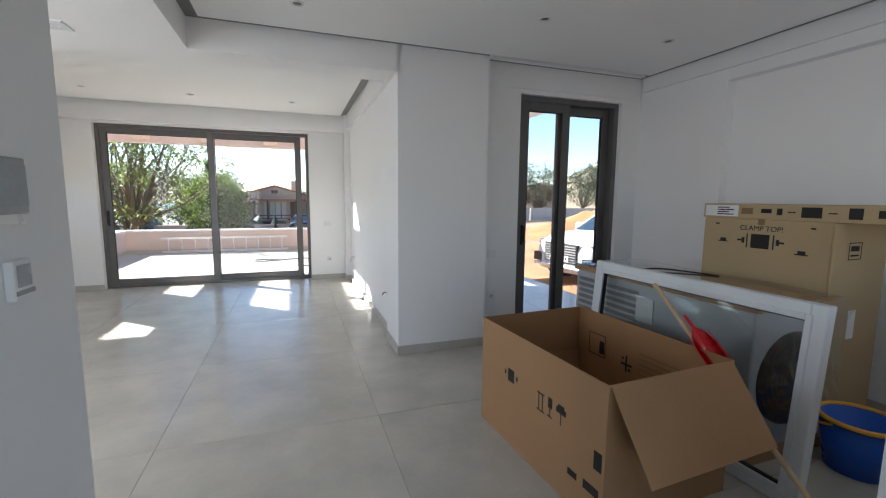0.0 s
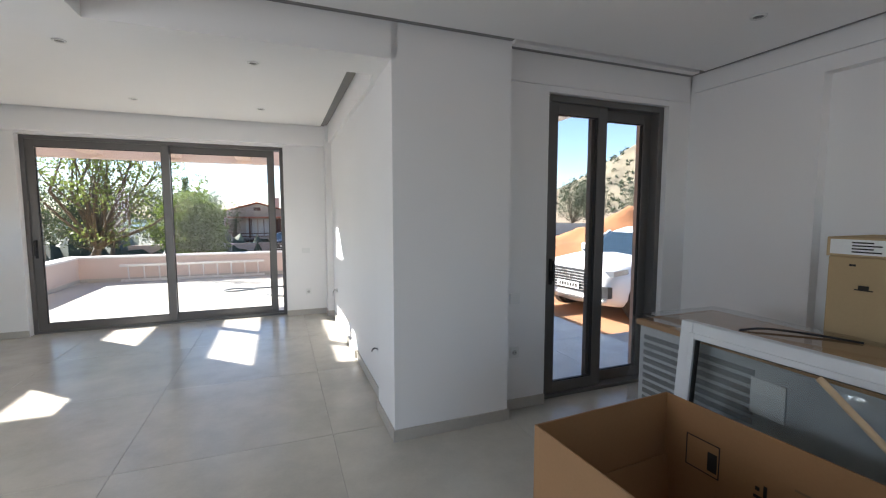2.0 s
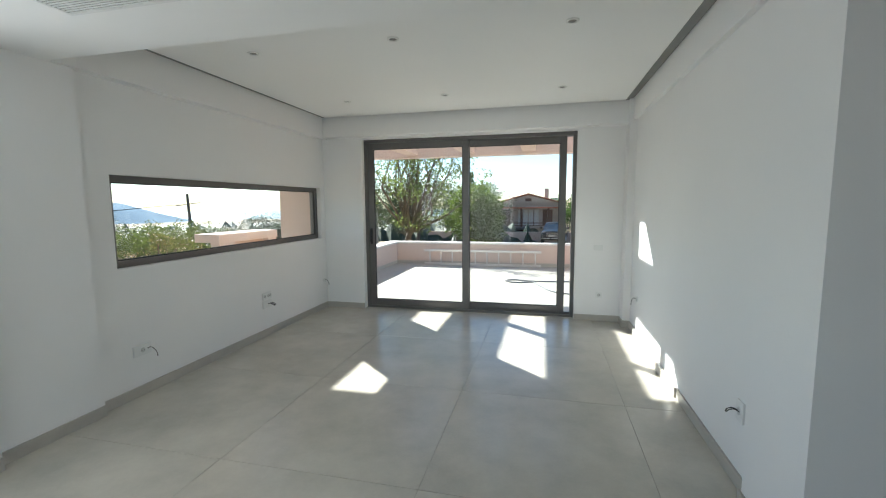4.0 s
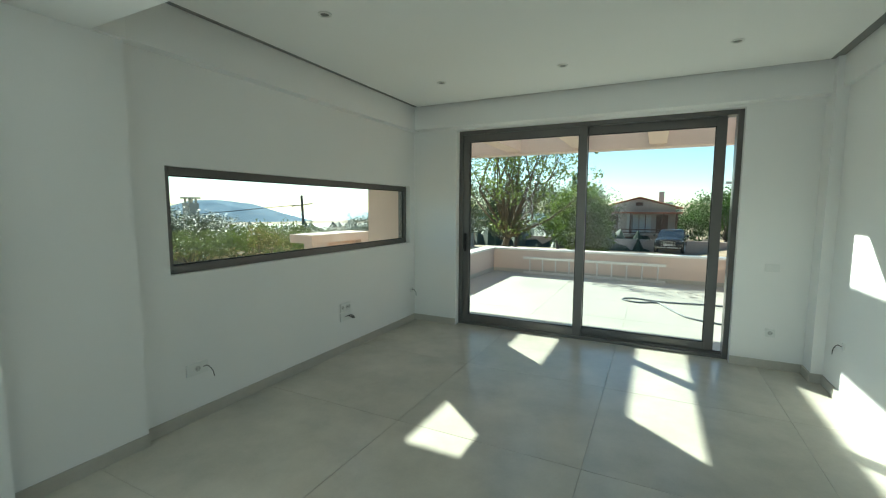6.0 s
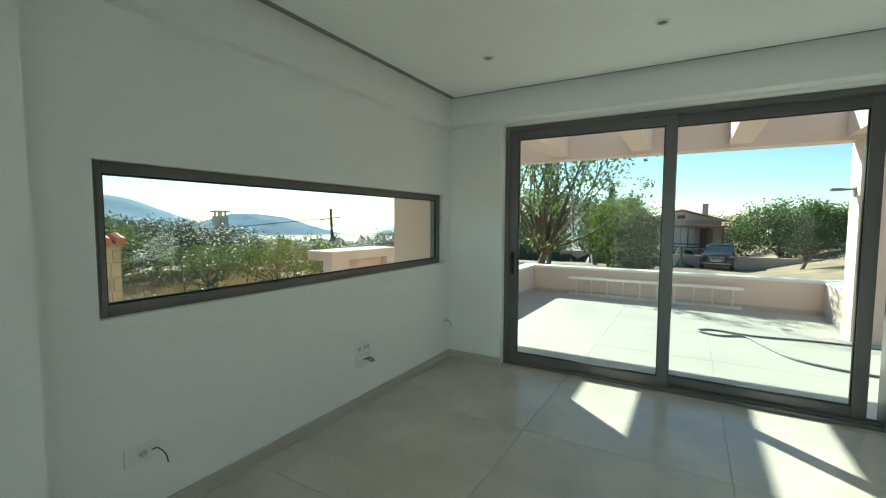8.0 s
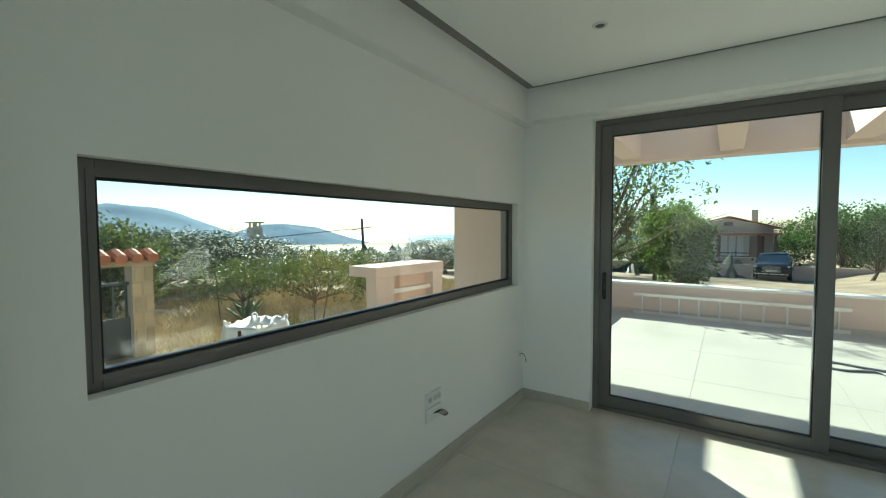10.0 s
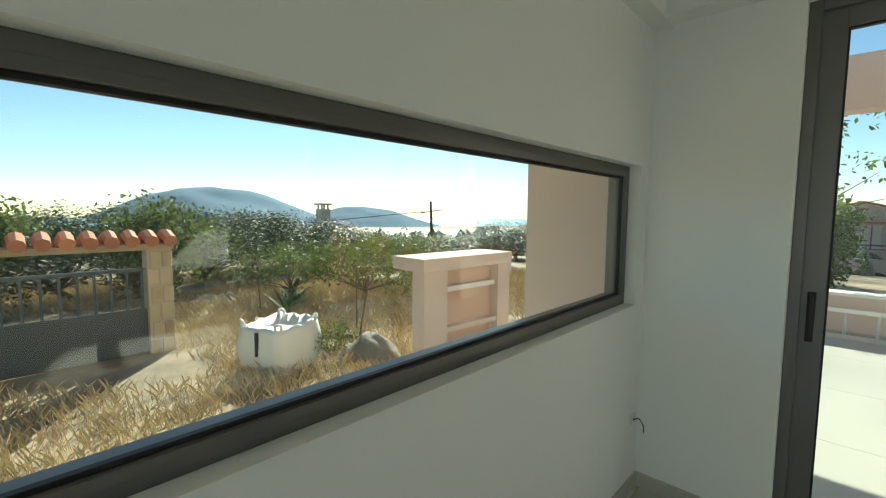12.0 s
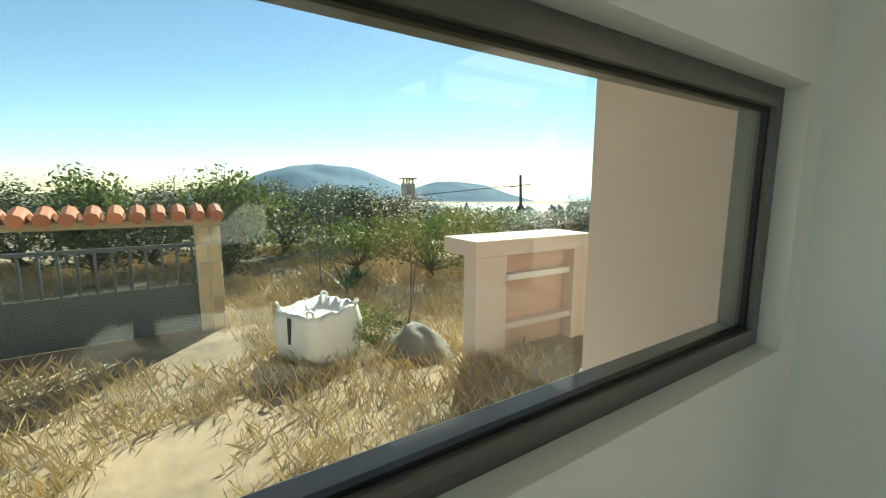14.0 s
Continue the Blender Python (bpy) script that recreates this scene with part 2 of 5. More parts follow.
struct("wall_pier", boxes((0.96, 3.53, -0.3, 1.77, 4.0, TOP)), PLASTER, "white painted pier between kitchen and living room", "wall")
struct("wall_kitchen_north", boxes((1.77, 3.655, -0.3, KX0, 3.92, TOP), (KX1, 3.655, -0.3, 3.9, 3.92, TOP), (KX0, 3.655, KZ, KX1, 3.92, TOP), (1.77, 3.64, 2.36, 3.525, 3.655, TOP)), PLASTER,
       "white painted kitchen wall with a glazed door", "wall")
struct("wall_kitchen_east", boxes((3.64, -0.2, -0.3, 3.9, 3.655, TOP), (3.555, 2.716, 0, 3.64, 3.655, TOP), (3.555, 0.55, 2.335, 3.64, 2.716, TOP), (3.525, 0.55, 2.43, 3.555, 3.60, TOP)), PLASTER,
       "white painted kitchen wall with a shallow niche", "wall")
# The cut from 0.93 to 2.17 is assumed, made for a fill lamp.
struct("wall_kitchen_south", boxes((1.31, 0.33, -0.3, 1.88, 0.55, TOP), (3.32, 0.33, -0.3, 3.9, 0.55, TOP), (1.88, 0.33, -0.3, 3.32, 0.55, 0.93), (1.88, 0.33, 2.17, 3.32, 0.55, TOP)), PLASTER, "white painted wall beside the hall opening", "wall")
struct("wall_partition", boxes((-0.78, -2.0, -0.3, -0.56, 1.79, TOP)), PLASTER, "white painted partition wall with thermostats", "wall")
# Both wide openings here are out of view, assumed for the fill lamps.
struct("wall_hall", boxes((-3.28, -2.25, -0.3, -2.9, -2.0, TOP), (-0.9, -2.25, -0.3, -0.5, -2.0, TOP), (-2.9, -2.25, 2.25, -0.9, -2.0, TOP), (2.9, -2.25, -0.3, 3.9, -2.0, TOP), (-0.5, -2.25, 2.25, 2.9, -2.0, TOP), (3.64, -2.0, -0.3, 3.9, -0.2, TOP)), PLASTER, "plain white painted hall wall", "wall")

# trays: suspended panels with a shadow gap round the edge
GAP = 0.09
tagged(part("ceiling", boxes((-2.943 + GAP, 3.86 + GAP, ZL, 0.965 - GAP, 7.155 - GAP, ZL + 0.05), (-0.515 + GAP, 0.55, ZK, 3.525 - GAP, 3.53 - GAP, ZK + 0.05), (1.77, 3.49, ZK, 3.525 - GAP, 3.64 - GAP, ZK + 0.05),
                             (-3.03, -2.0, ZS, -0.515, 3.86, ZS + 0.3), (-0.515, 3.53, ZS, 1.0, 3.86, ZS + 0.3), (-0.515, -2.0, ZS, 3.9, 0.55, ZS + 0.3),
                             (0.92, 3.86, ZS, 1.0, 4.0, ZS + 0.3), (-3.03, 3.86, ZS, -2.943, 4.02, ZS + 0.3), (-3.3, -2.3, 2.72, 4.0, 7.6, 2.95)), CEIL), "white suspended ceiling with recessed trays", "ceiling", kind="structure")

# Dark grey strips put the shade of the ceiling slot into colour.
GAPSHADE = mat("painted_gap_shade", (0.24, 0.24, 0.235), 0.6, scale=4, vary=0.08)
G0, G1 = 0.022, 0.034


def gap_ring(x0, y0, x1, y1, z, w):
    """Four strips closing the slot round a suspended panel."""
    return [(x0, y0, z + G0, x0 + w, y1, z + G1), (x1 - w, y0, z + G0, x1, y1, z + G1), (x0 + w, y0, z + G0, x1 - w, y0 + w, z + G1), (x0 + w, y1 - w, z + G0, x1 - w, y1, z + G1)]


struct("trim", boxes(*gap_ring(-2.943, 3.86, 0.965, 7.155, ZL, GAP), (-0.515, 0.55, ZK + G0, -0.515 + GAP, 3.53, ZK + G1), (3.525 - GAP, 0.55, ZK + G0, 3.525, 3.64, ZK + G1),
                     (-0.515 + GAP, 3.53 - GAP, ZK + G0, 1.77, 3.53, ZK + G1), (1.77, 3.64 - GAP, ZK + G0, 3.525 - GAP, 3.64, ZK + G1)), GAPSHADE, "dark grey strips painting the slot's shade round the ceiling panels", "ceiling trim")

floor = struct("floor", boxes((-3.28, -2.25, -0.3, 3.9, 7.56, -0.003)), GROUT, "floor of large beige porcelain tiles", "floor")

# skirtings
SK = 0.075
struct("baseboard", boxes((WX, 4.02, 0, WX + 0.012, WN, SK), (-2.975, 3.40, 0, -2.963, 4.02, SK), (-2.915, -2.0, 0, -2.903, 3.40, SK), (WX, WN - 0.012, 0, DX0, WN, SK), (DX1, WN - 0.012, 0, 0.93, WN, SK),
                          (0.918, 7.08, 0, 0.93, WN - 0.012, SK), (0.918, 7.068, 0, 1.01, 7.08, SK), (0.998, 6.792, 0, 1.01, 7.068, SK), (0.982, 5.188, 0, 1.01, 6.792, SK), (0.998, 4.012, 0, 1.01, 5.188, SK),
                          (0.948, 3.518, 0, 0.96, 4.012, SK), (0.96, 3.518, 0, 1.782, 3.53, SK), (1.77, 3.53, 0, 1.782, 3.643, SK), (1.77, 3.643, 0, KX0, 3.655, SK), (KX1, 3.643, 0, 3.543, 3.655, SK),
                          (3.543, 2.704, 0, 3.555, 3.643, SK), (3.628, 0.562, 0, 3.64, 2.704, SK), (1.27, 0.55, 0, 3.628, 0.562, SK), (-0.56, -2.0, 0, -0.548, 1.802, SK), (-0.792, 1.79, 0, -0.548, 1.802, SK)), SKIRT,
       "beige tile skirting along the walls", "skirting")


def frame_bars(x0, z0, x1, z1, w, y0, y1, bevel=0.003, bottom=None):
    """Four bars of a frame in the xz plane."""
    bw = bottom or w
    bm = B()
    box(bm, x0, y0, z0, x0 + w, y1, z1, bevel)
    box(bm, x1 - w, y0, z0, x1, y1, z1, bevel)
    box(bm, x0 + w, y0, z0, x1 - w, y1, z0 + bw, bevel)
    box(bm, x0 + w, y0, z1 - w, x1 - w, y1, z1, bevel)
    return bm


def sash(parent, x0, z0, x1, z1, y, w=0.07):
    """One glazed sash: bars, black gasket, pane."""
    s = part("sash", frame_bars(x0, z0, x1, z1, w, y - 0.022, y + 0.022), ALU, parent)
    part("gasket", frame_bars(x0 + w - 0.001, z0 + w - 0.001, x1 - w + 0.001, z1 - w + 0.001, 0.009, y - 0.012, y + 0.012, 0), RUBBER, s)
    p = part("pane", boxes((x0 + w + 0.002, y - 0.002, z0 + w + 0.002, x1 - w - 0.002, y + 0.002, z1 - w - 0.002)), GLASS, s)
    p.visible_shadow = False
    return s


def pull(parent, x, y, z, h=0.16):
    bm = B()
    box(bm, x - 0.014, y - 0.012, z - h / 2, x + 0.014, y, z + h / 2, 0.004)
    box(bm, x - 0.008, y - 0.05, z - h / 2 + 0.03, x + 0.008, y - 0.035, z + h / 2 - 0.01, 0.004)
    box(bm, x - 0.008, y - 0.04, z - 0.02, x + 0.008, y - 0.01, z + 0.01, 0.003)
    part("handle", bm, RUBBER, parent, "black pull handle")


# terrace door: two sliding sashes, the far one drawn a hand's width away from its jamb
d1 = thing("door_1", pose(0, 0, 0), "dark bronze aluminium sliding terrace door, slightly open", "sliding door")
d1["kind"] = "structure"
part("door_frame", frame_bars(DX0, 0.0, DX1, DZ, 0.045, 7.38, 7.53, bottom=0.03), ALU, d1)
part("track", boxes((DX0 + 0.045, 7.42, 0.03, DX1 - 0.045, 7.426, 0.045), (DX0 + 0.045, 7.48, 0.03, DX1 - 0.045, 7.486, 0.045)), ALU, d1)
XM = -1.02
s1 = sash(d1, DX0 + 0.04, 0.03, XM + 0.045, DZ - 0.04, 7.425, 0.085)
pull(s1, DX0 + 0.08, 7.403, 1.02, 0.22)
s2 = sash(d1, XM - 0.045, 0.03, DX1 - 0.115, DZ - 0.04, 7.485, 0.085)
# kitchen door
d2 = thing("door_2", pose(0, 0, 0), "dark bronze aluminium sliding kitchen door, closed", "sliding door")
d2["kind"] = "structure"
part("door_frame", frame_bars(KX0, 0.0, KX1, KZ, 0.05, 3.70, 3.85, bottom=0.03), ALU, d2)
KM = 2.70
s1 = sash(d2, KX0 + 0.045, 0.03, KM + 0.05, KZ - 0.045, 3.745, 0.085)
pull(s1, KX0 + 0.085, 3.723, 1.0, 0.2)
sash(d2, KM - 0.05, 0.03, KX1 - 0.045, KZ - 0.045, 3.805, 0.085)
# low window
w1 = thing("window_1", pose(0, 0, 0), "long low fixed window with a dark bronze frame", "window")
w1["kind"] = "structure"


def yz_frame(x0, x1, y0, y1, z0, z1, w, bevel=0.003):
    bm = B()
    box(bm, x0, y0, z0, x1, y0 + w, z1, bevel)
    box(bm, x0, y1 - w, z0, x1, y1, z1, bevel)
    box(bm, x0, y0 + w, z0, x1, y1 - w, z0 + w, bevel)
    box(bm, x0, y0 + w, z1 - w, x1, y1 - w, z1, bevel)
    return bm


part("window_frame", yz_frame(-3.17, -3.085, WY0, WY1, WZ0, WZ1, 0.052), ALU, w1)
part("glazing_bead", yz_frame(-3.085, -3.081, WY0 + 0.03, WY1 - 0.03, WZ0 + 0.03, WZ1 - 0.03, 0.022, 0.001), ALU, w1)
part("gasket", yz_frame(-3.112, -3.097, WY0 + 0.05, WY1 - 0.05, WZ0 + 0.05, WZ1 - 0.05, 0.012, 0), RUBBER, w1)
pn = part("pane", boxes((-3.108, WY0 + 0.052, WZ0 + 0.052, -3.103, WY1 - 0.052, WZ1 - 0.052)), GLASS_LOW, w1)
pn.visible_shadow = False
part("window_sill", boxes((-3.225, WY0 - 0.02, WZ0 - 0.05, -3.171, WY1 + 0.02, WZ0 + 0.012)), SILL, w1, "white outer marble sill")

# ---- terrace ----
TZ = -0.06
terrace = struct("terrace_slab", boxes((-3.95, 7.56, -0.6, 2.1, 12.45, TZ - 0.003)), mat("pale_grout", (0.42, 0.40, 0.35), 0.8, scale=5, vary=0.08), "terrace slab outside the sliding door", "terrace")
struct("parapet", boxes((-3.95, 7.57, -0.9, -3.72, 12.45, 0.46), (-3.72, 12.22, -0.9, 1.25, 12.45, 0.46), (1.02, 10.9, -0.9, 1.25, 12.22, 0.46)), STUCCO, "low peach stucco parapet round the terrace", "parapet")
struct("parapet_coping", boxes((-3.97, 7.57, 0.461, -3.70, 12.47, 0.50), (-3.70, 12.20, 0.461, 1.27, 12.47, 0.50), (1.00, 10.9, 0.461, 1.27, 12.20, 0.50)), COPING, "white coping on the parapet", "coping")
struct("terrace_skirting", boxes((-3.72, 7.6, TZ, -3.708, 12.208, TZ + 0.08), (-3.708, 12.208, TZ, 1.02, 12.22, TZ + 0.08), (1.008, 10.9, TZ, 1.02, 12.208, TZ + 0.08)), TERRACE, "pale tile skirting along the parapet", "skirting")
struct("house_front", boxes((1.30, 3.93, -0.9, 1.6, 7.56, 3.3), (-3.30, 7.565, 2.36, 1.6, 7.60, 3.3), (1.6, 3.93, 2.36, 3.95, 3.96, 3.3), (3.39, 3.93, -0.9, 3.62, 4.06, 3.0)), STUCCO, "peach stucco outer walls of the house", "outer wall")
struct("wing_wall", boxes((-3.74, 7.28, -0.9, -3.19, 7.568, 2.96)), STUCCO, "peach stucco pier at the house corner beside the window", "outer wall")
# Deep eaves added out of view, to keep sun off the low window.
struct("roof_slab", boxes((-5.42, -3.0, 2.96, 4.0, 7.87, 3.2)), STUCCO, "flat roof slab, unseen deep eaves added to block sun", "roof")
perg = thing("pergola", pose(0, 0, 0), "peach stucco pergola of deep beams over the terrace", "pergola")
part("front_beam", boxes((-5.6, 10.55, 2.45, 2.4, 10.85, 2.95)), STUCCO, perg)
part("column", boxes((0.92, 10.5, TZ - 0.01, 1.30, 10.9, 2.449)), STUCCO, perg)
for k in range(6):
    xb = -5.32 + 1.22 * k
    part("beam", boxes((xb, 7.601, 2.50, xb + 0.26, 10.55, 2.949)), STUCCO, perg)
LAMP_GREY = mat("grey_metal", (0.25, 0.26, 0.27), 0.4, metal=0.7)
wl = thing("wall_lamp", pose(0.92, 10.68, 1.85), "grey metal outdoor lamp on the terrace column", "wall lamp")
part("arm", boxes((-0.12, -0.03, -0.012, 0.0, 0.03, 0.012)), LAMP_GREY, wl)
part("head", boxes((-0.24, -0.05, -0.018, -0.12, 0.05, 0.018)), LAMP_GREY, wl)
part("wall_plate", boxes((-0.012, -0.05, -0.09, 0.0, 0.05, 0.03)), LAMP_GREY, wl)
# ladder lying on edge against the parapet
LADDER = mat("ladder_aluminium", (0.72, 0.70, 0.68), 0.4, metal=0.6)
lad = thing("ladder", pose(-2.95, 12.12, TZ, 8, 0, 0), "aluminium ladder lying on its side against the parapet", "ladder")
part("rail", box(B(), 0, -0.012, 0.0, 2.9, 0.012, 0.055, 0.004), LADDER, lad)
part("rail", box(B(), 0, -0.012, 0.34, 2.9, 0.012, 0.395, 0.004), LADDER, lad)
for k in range(10):
    part("rung", rod(B(), (0.15 + 0.29 * k, 0, 0.05), (0.15 + 0.29 * k, 0, 0.345), 0.015), LADDER, lad)
HOSE = mat("grey_hose", (0.18, 0.20, 0.22), 0.5)
z = TZ + 0.014
tagged(part("garden_hose", tube(B(), spline([(1.25, 10.2, z), (0.6, 10.25, z), (-0.1, 10.15, z), (-0.55, 10.25, z), (-0.72, 10.1, z), (-0.5, 9.95, z), (-0.2, 10.05, z), (-0.05, 9.7, z), (0.2, 9.2, z), (0.7, 9.0, z), (1.1, 9.05, z), (1.22, 8.9, z), (1.0, 8.75, z), (0.75, 8.85, z), (0.9, 9.0, z + 0.02), (1.28, 9.1, z)]), 0.013), HOSE, smooth=True),
       "grey garden hose lying loose on the terrace", "hose")

# ---- land ----
GROUND = mat("dry_ground", (0.29, 0.22, 0.145), 0.95, scale=0.9, vary=0.5, fine=9, bump=0.8)


def land(x, y):
    west, north = max(0.0, -x - 14.0), max(0.0, y - 13.0)
    east = min(1.0, max(0.0, (x - 2.0) / 8.0))
    h = -0.2 - 0.19 * min(1.0, max(0.0, (x - 1.0) / 2.0)) - 0.065 * min(north, 45) * (1 - east) - 0.02 * max(0.0, north - 45) * (1 - east) + 0.012 * north * east - 0.05 * min(west, 30) - 0.032 * max(0.0, west - 30)
    h += 0.05 * noise.noise((x * 0.35, y * 0.35, 0.0)) * min(1.0, (abs(x) + abs(y)) / 30)
    return max(h, -66.0)


vs, fs = [], []
radii = [0.0, 3, 5, 6, 7, 8, 9, 10, 11, 12, 13.5, 15, 17, 19, 22, 26, 31, 37, 45, 55, 70, 90, 130, 200, 320, 500, 800, 1400, 2500, 4800]
for r in radii:
    for k in range(96):
        a = 2 * math.pi * k / 96
        x, y = 0.2 + r * math.cos(a), 3.0 + r * math.sin(a)
        vs.append((x, y, min(land(x, y), -0.62) if (-4.0 < x < 4.2 and -3.5 < y < 12.6) else land(x, y)))
for i in range(len(radii) - 1):
    for k in range(96):
        a, b = i * 96 + k, i * 96 + (k + 1) % 96
        fs.append((a, b, b + 96, a + 96))
ground = tagged(raw("ground", vs, fs, GROUND, smooth=True), "dry straw-coloured ground sloping towards the sea", "ground", kind="structure")
WOODS = leaf_mat("far_olive_groves", (0.042, 0.058, 0.038), 0.2, 0.1)
v, f = [], []
nr, na = 46, 150
for i in range(nr):
    r = 32 * (1.088 ** i)
    for k in range(na):
        a = radians(88 + 112 * k / (na - 1))
        x, y = -1.7 + r * math.cos(a), 4 + r * math.sin(a)
        bump = noise.noise((k * 0.55, i * 0.7, 1.5)) + 0.6 * noise.noise((k * 1.3, i * 1.9, 8.5))
        v.append((x, y, land(x, y) + (1.1 + 1.5 * bump if 0 < i < nr - 1 else -1.0)))
for i in range(nr - 1):
    for k in range(na - 1):
        p = i * na + k
        f.append((p, p + 1, p + na + 1, p + na))
tagged(raw("far_woods", v, f, WOODS), "far olive groves running down to the sea", "woods", kind="stuff")
SEA = mat("sea_water", (0.05, 0.16, 0.25), 0.22, scale=0.004, vary=0.15, fine=0.05, bump=0.0, spec=0.5)
struct("water", boxes((-4800, 120, -61, 2500, 4900, -60)), SEA, "calm blue sea with sun glitter", "sea")
YARD = mat("concrete_apron", (0.45, 0.42, 0.38), 0.85, scale=1.2, vary=0.2, fine=14, bump=0.3)
struct("pavement", boxes((1.62, 3.96, -0.6, 5.2, 5.2, -0.10)), YARD, "muddy concrete apron outside the kitchen door", "pavement")
DIRT = mat("orange_earth", (0.36, 0.155, 0.065), 0.95, scale=0.9, vary=0.3, fine=8, bump=0.8)


def heap(name, cx, cy, rx, ry, h, material, label, cat, base=None, n=28, rough=0.25, kind="", power=1.1):
    """An uneven heap or hill on the ground."""
    z0 = land(cx, cy) if base is None else base
    v, f = [], []
    for i in range(n + 1):
        for j in range(n + 1):
            u, w = 2 * i / n - 1, 2 * j / n - 1
            d = math.hypot(u, w)
            k = max(0.0, 1 - d) ** 1.1 if power < 1.5 else max(0.0, 1 - d * d) ** power
            x, y = cx + u * rx, cy + w * ry
            nz = noise.fractal((u * 3 + cx, w * 3 + cy, 0.3), 1.0, 2.0, 4)
            v.append((x, y, z0 - 0.05 * h + h * k * (1 + rough * nz) + 0.02 * h * nz))
    for i in range(n):
        for j in range(n):
            a = i * (n + 1) + j
            f.append((a, a + n + 1, a + n + 2, a + 1))
    ob = raw(name, v, f, material, smooth=True)
    return tagged(ob, label, cat, kind=kind)


heap("earth_mound", 16.0, 16.5, 7.0, 4.5, 2.0, DIRT, "heap of freshly dug orange earth", "earth mound", n=40, rough=0.35)
heap("earth_mound", 8.5, 19.5, 5.0, 3.0, 0.7, DIRT, "low heap of orange earth behind the yard", "earth mound")
struct("dirt_yard", boxes((1.7, 5.0, -0.6, 20, 14.5, -0.365)), mat("trodden_earth", (0.36, 0.185, 0.09), 0.95, scale=0.8, vary=0.3, fine=6, bump=0.7), "trodden orange earth of the building yard", "yard")
ROCK = mat("rocky_scrub_hill", (0.17, 0.145, 0.10), 0.95, scale=0.12, vary=0.6, fine=0.9, bump=0.3)
heap("backdrop_hill", 330, 210, 215, 200, 78, ROCK, "dry rocky hillside with olive scrub", "hill", base=-6, n=60, power=1.6, kind="structure")
# Distance haze is put into this hill colour as blue.
HAZE = mat("haze_tinted_hill", (0.22, 0.29, 0.36), 1.0, scale=0.004, vary=0.15, fine=0.02, spec=0.0)
heap("backdrop_hill", -2900, 900, 1400, 700, 222, HAZE, "mountain above the sea, haze painted in its blue", "hill", base=-62, n=40, rough=0.12, power=1.8, kind="structure")
heap("backdrop_hill", -1750, 1250, 520, 380, 92, HAZE, "headland running into the sea, haze painted in its blue", "hill", base=-62, n=40, rough=0.1, power=1.8, kind="structure")

# ---- plants ----
BARK = mat("grey_bark", (0.12, 0.095, 0.07), 0.95, scale=9, vary=0.3, fine=60, bump=0.6)
OLIVE = leaf_mat("olive_leaves", (0.062, 0.078, 0.055), 0.35, 0.22)
GREEN = leaf_mat("bright_leaves", (0.115, 0.16, 0.04), 0.35, 0.45)
BUSHY = leaf_mat("scrub_leaves", (0.10, 0.12, 0.05), 0.4, 0.35)
ALMOND = leaf_mat("almond_leaves", (0.14, 0.17, 0.07))
DARK = leaf_mat("dark_leaves", (0.05, 0.085, 0.03))
STRAW = mat("straw", (0.50, 0.40, 0.23), 0.9, scale=1.2, vary=0.3, fine=9, island=0.3)
rng = np.random.default_rng(7)


def leaf_cloud(name, centres, per, spread, size, material, parent, slim=0.5):
    """Many small bent leaves round the given clump centres, as one mesh."""
    c = np.repeat(np.array(centres), per, axis=0)
    n = len(c)
    d = rng.normal(size=(n, 3))
    d /= np.linalg.norm(d, axis=1)[:, None]
    p = c + d * spread * rng.random((n, 1)) ** 0.5
    a = rng.normal(size=(n, 3))
    a /= np.linalg.norm(a, axis=1)[:, None]
    b = np.cross(a, rng.normal(size=(n, 3)))
    b /= np.linalg.norm(b, axis=1)[:, None]
    s = size * (0.6 + 0.8 * rng.random((n, 1)))
    v = np.stack([p - a * s, p + b * s * slim, p + a * s, p - b * s * slim], axis=1).reshape(-1, 3)
    return raw(name, v.tolist(), [(4 * i, 4 * i + 1, 4 * i + 2, 4 * i + 3) for i in range(n)], material, parent)


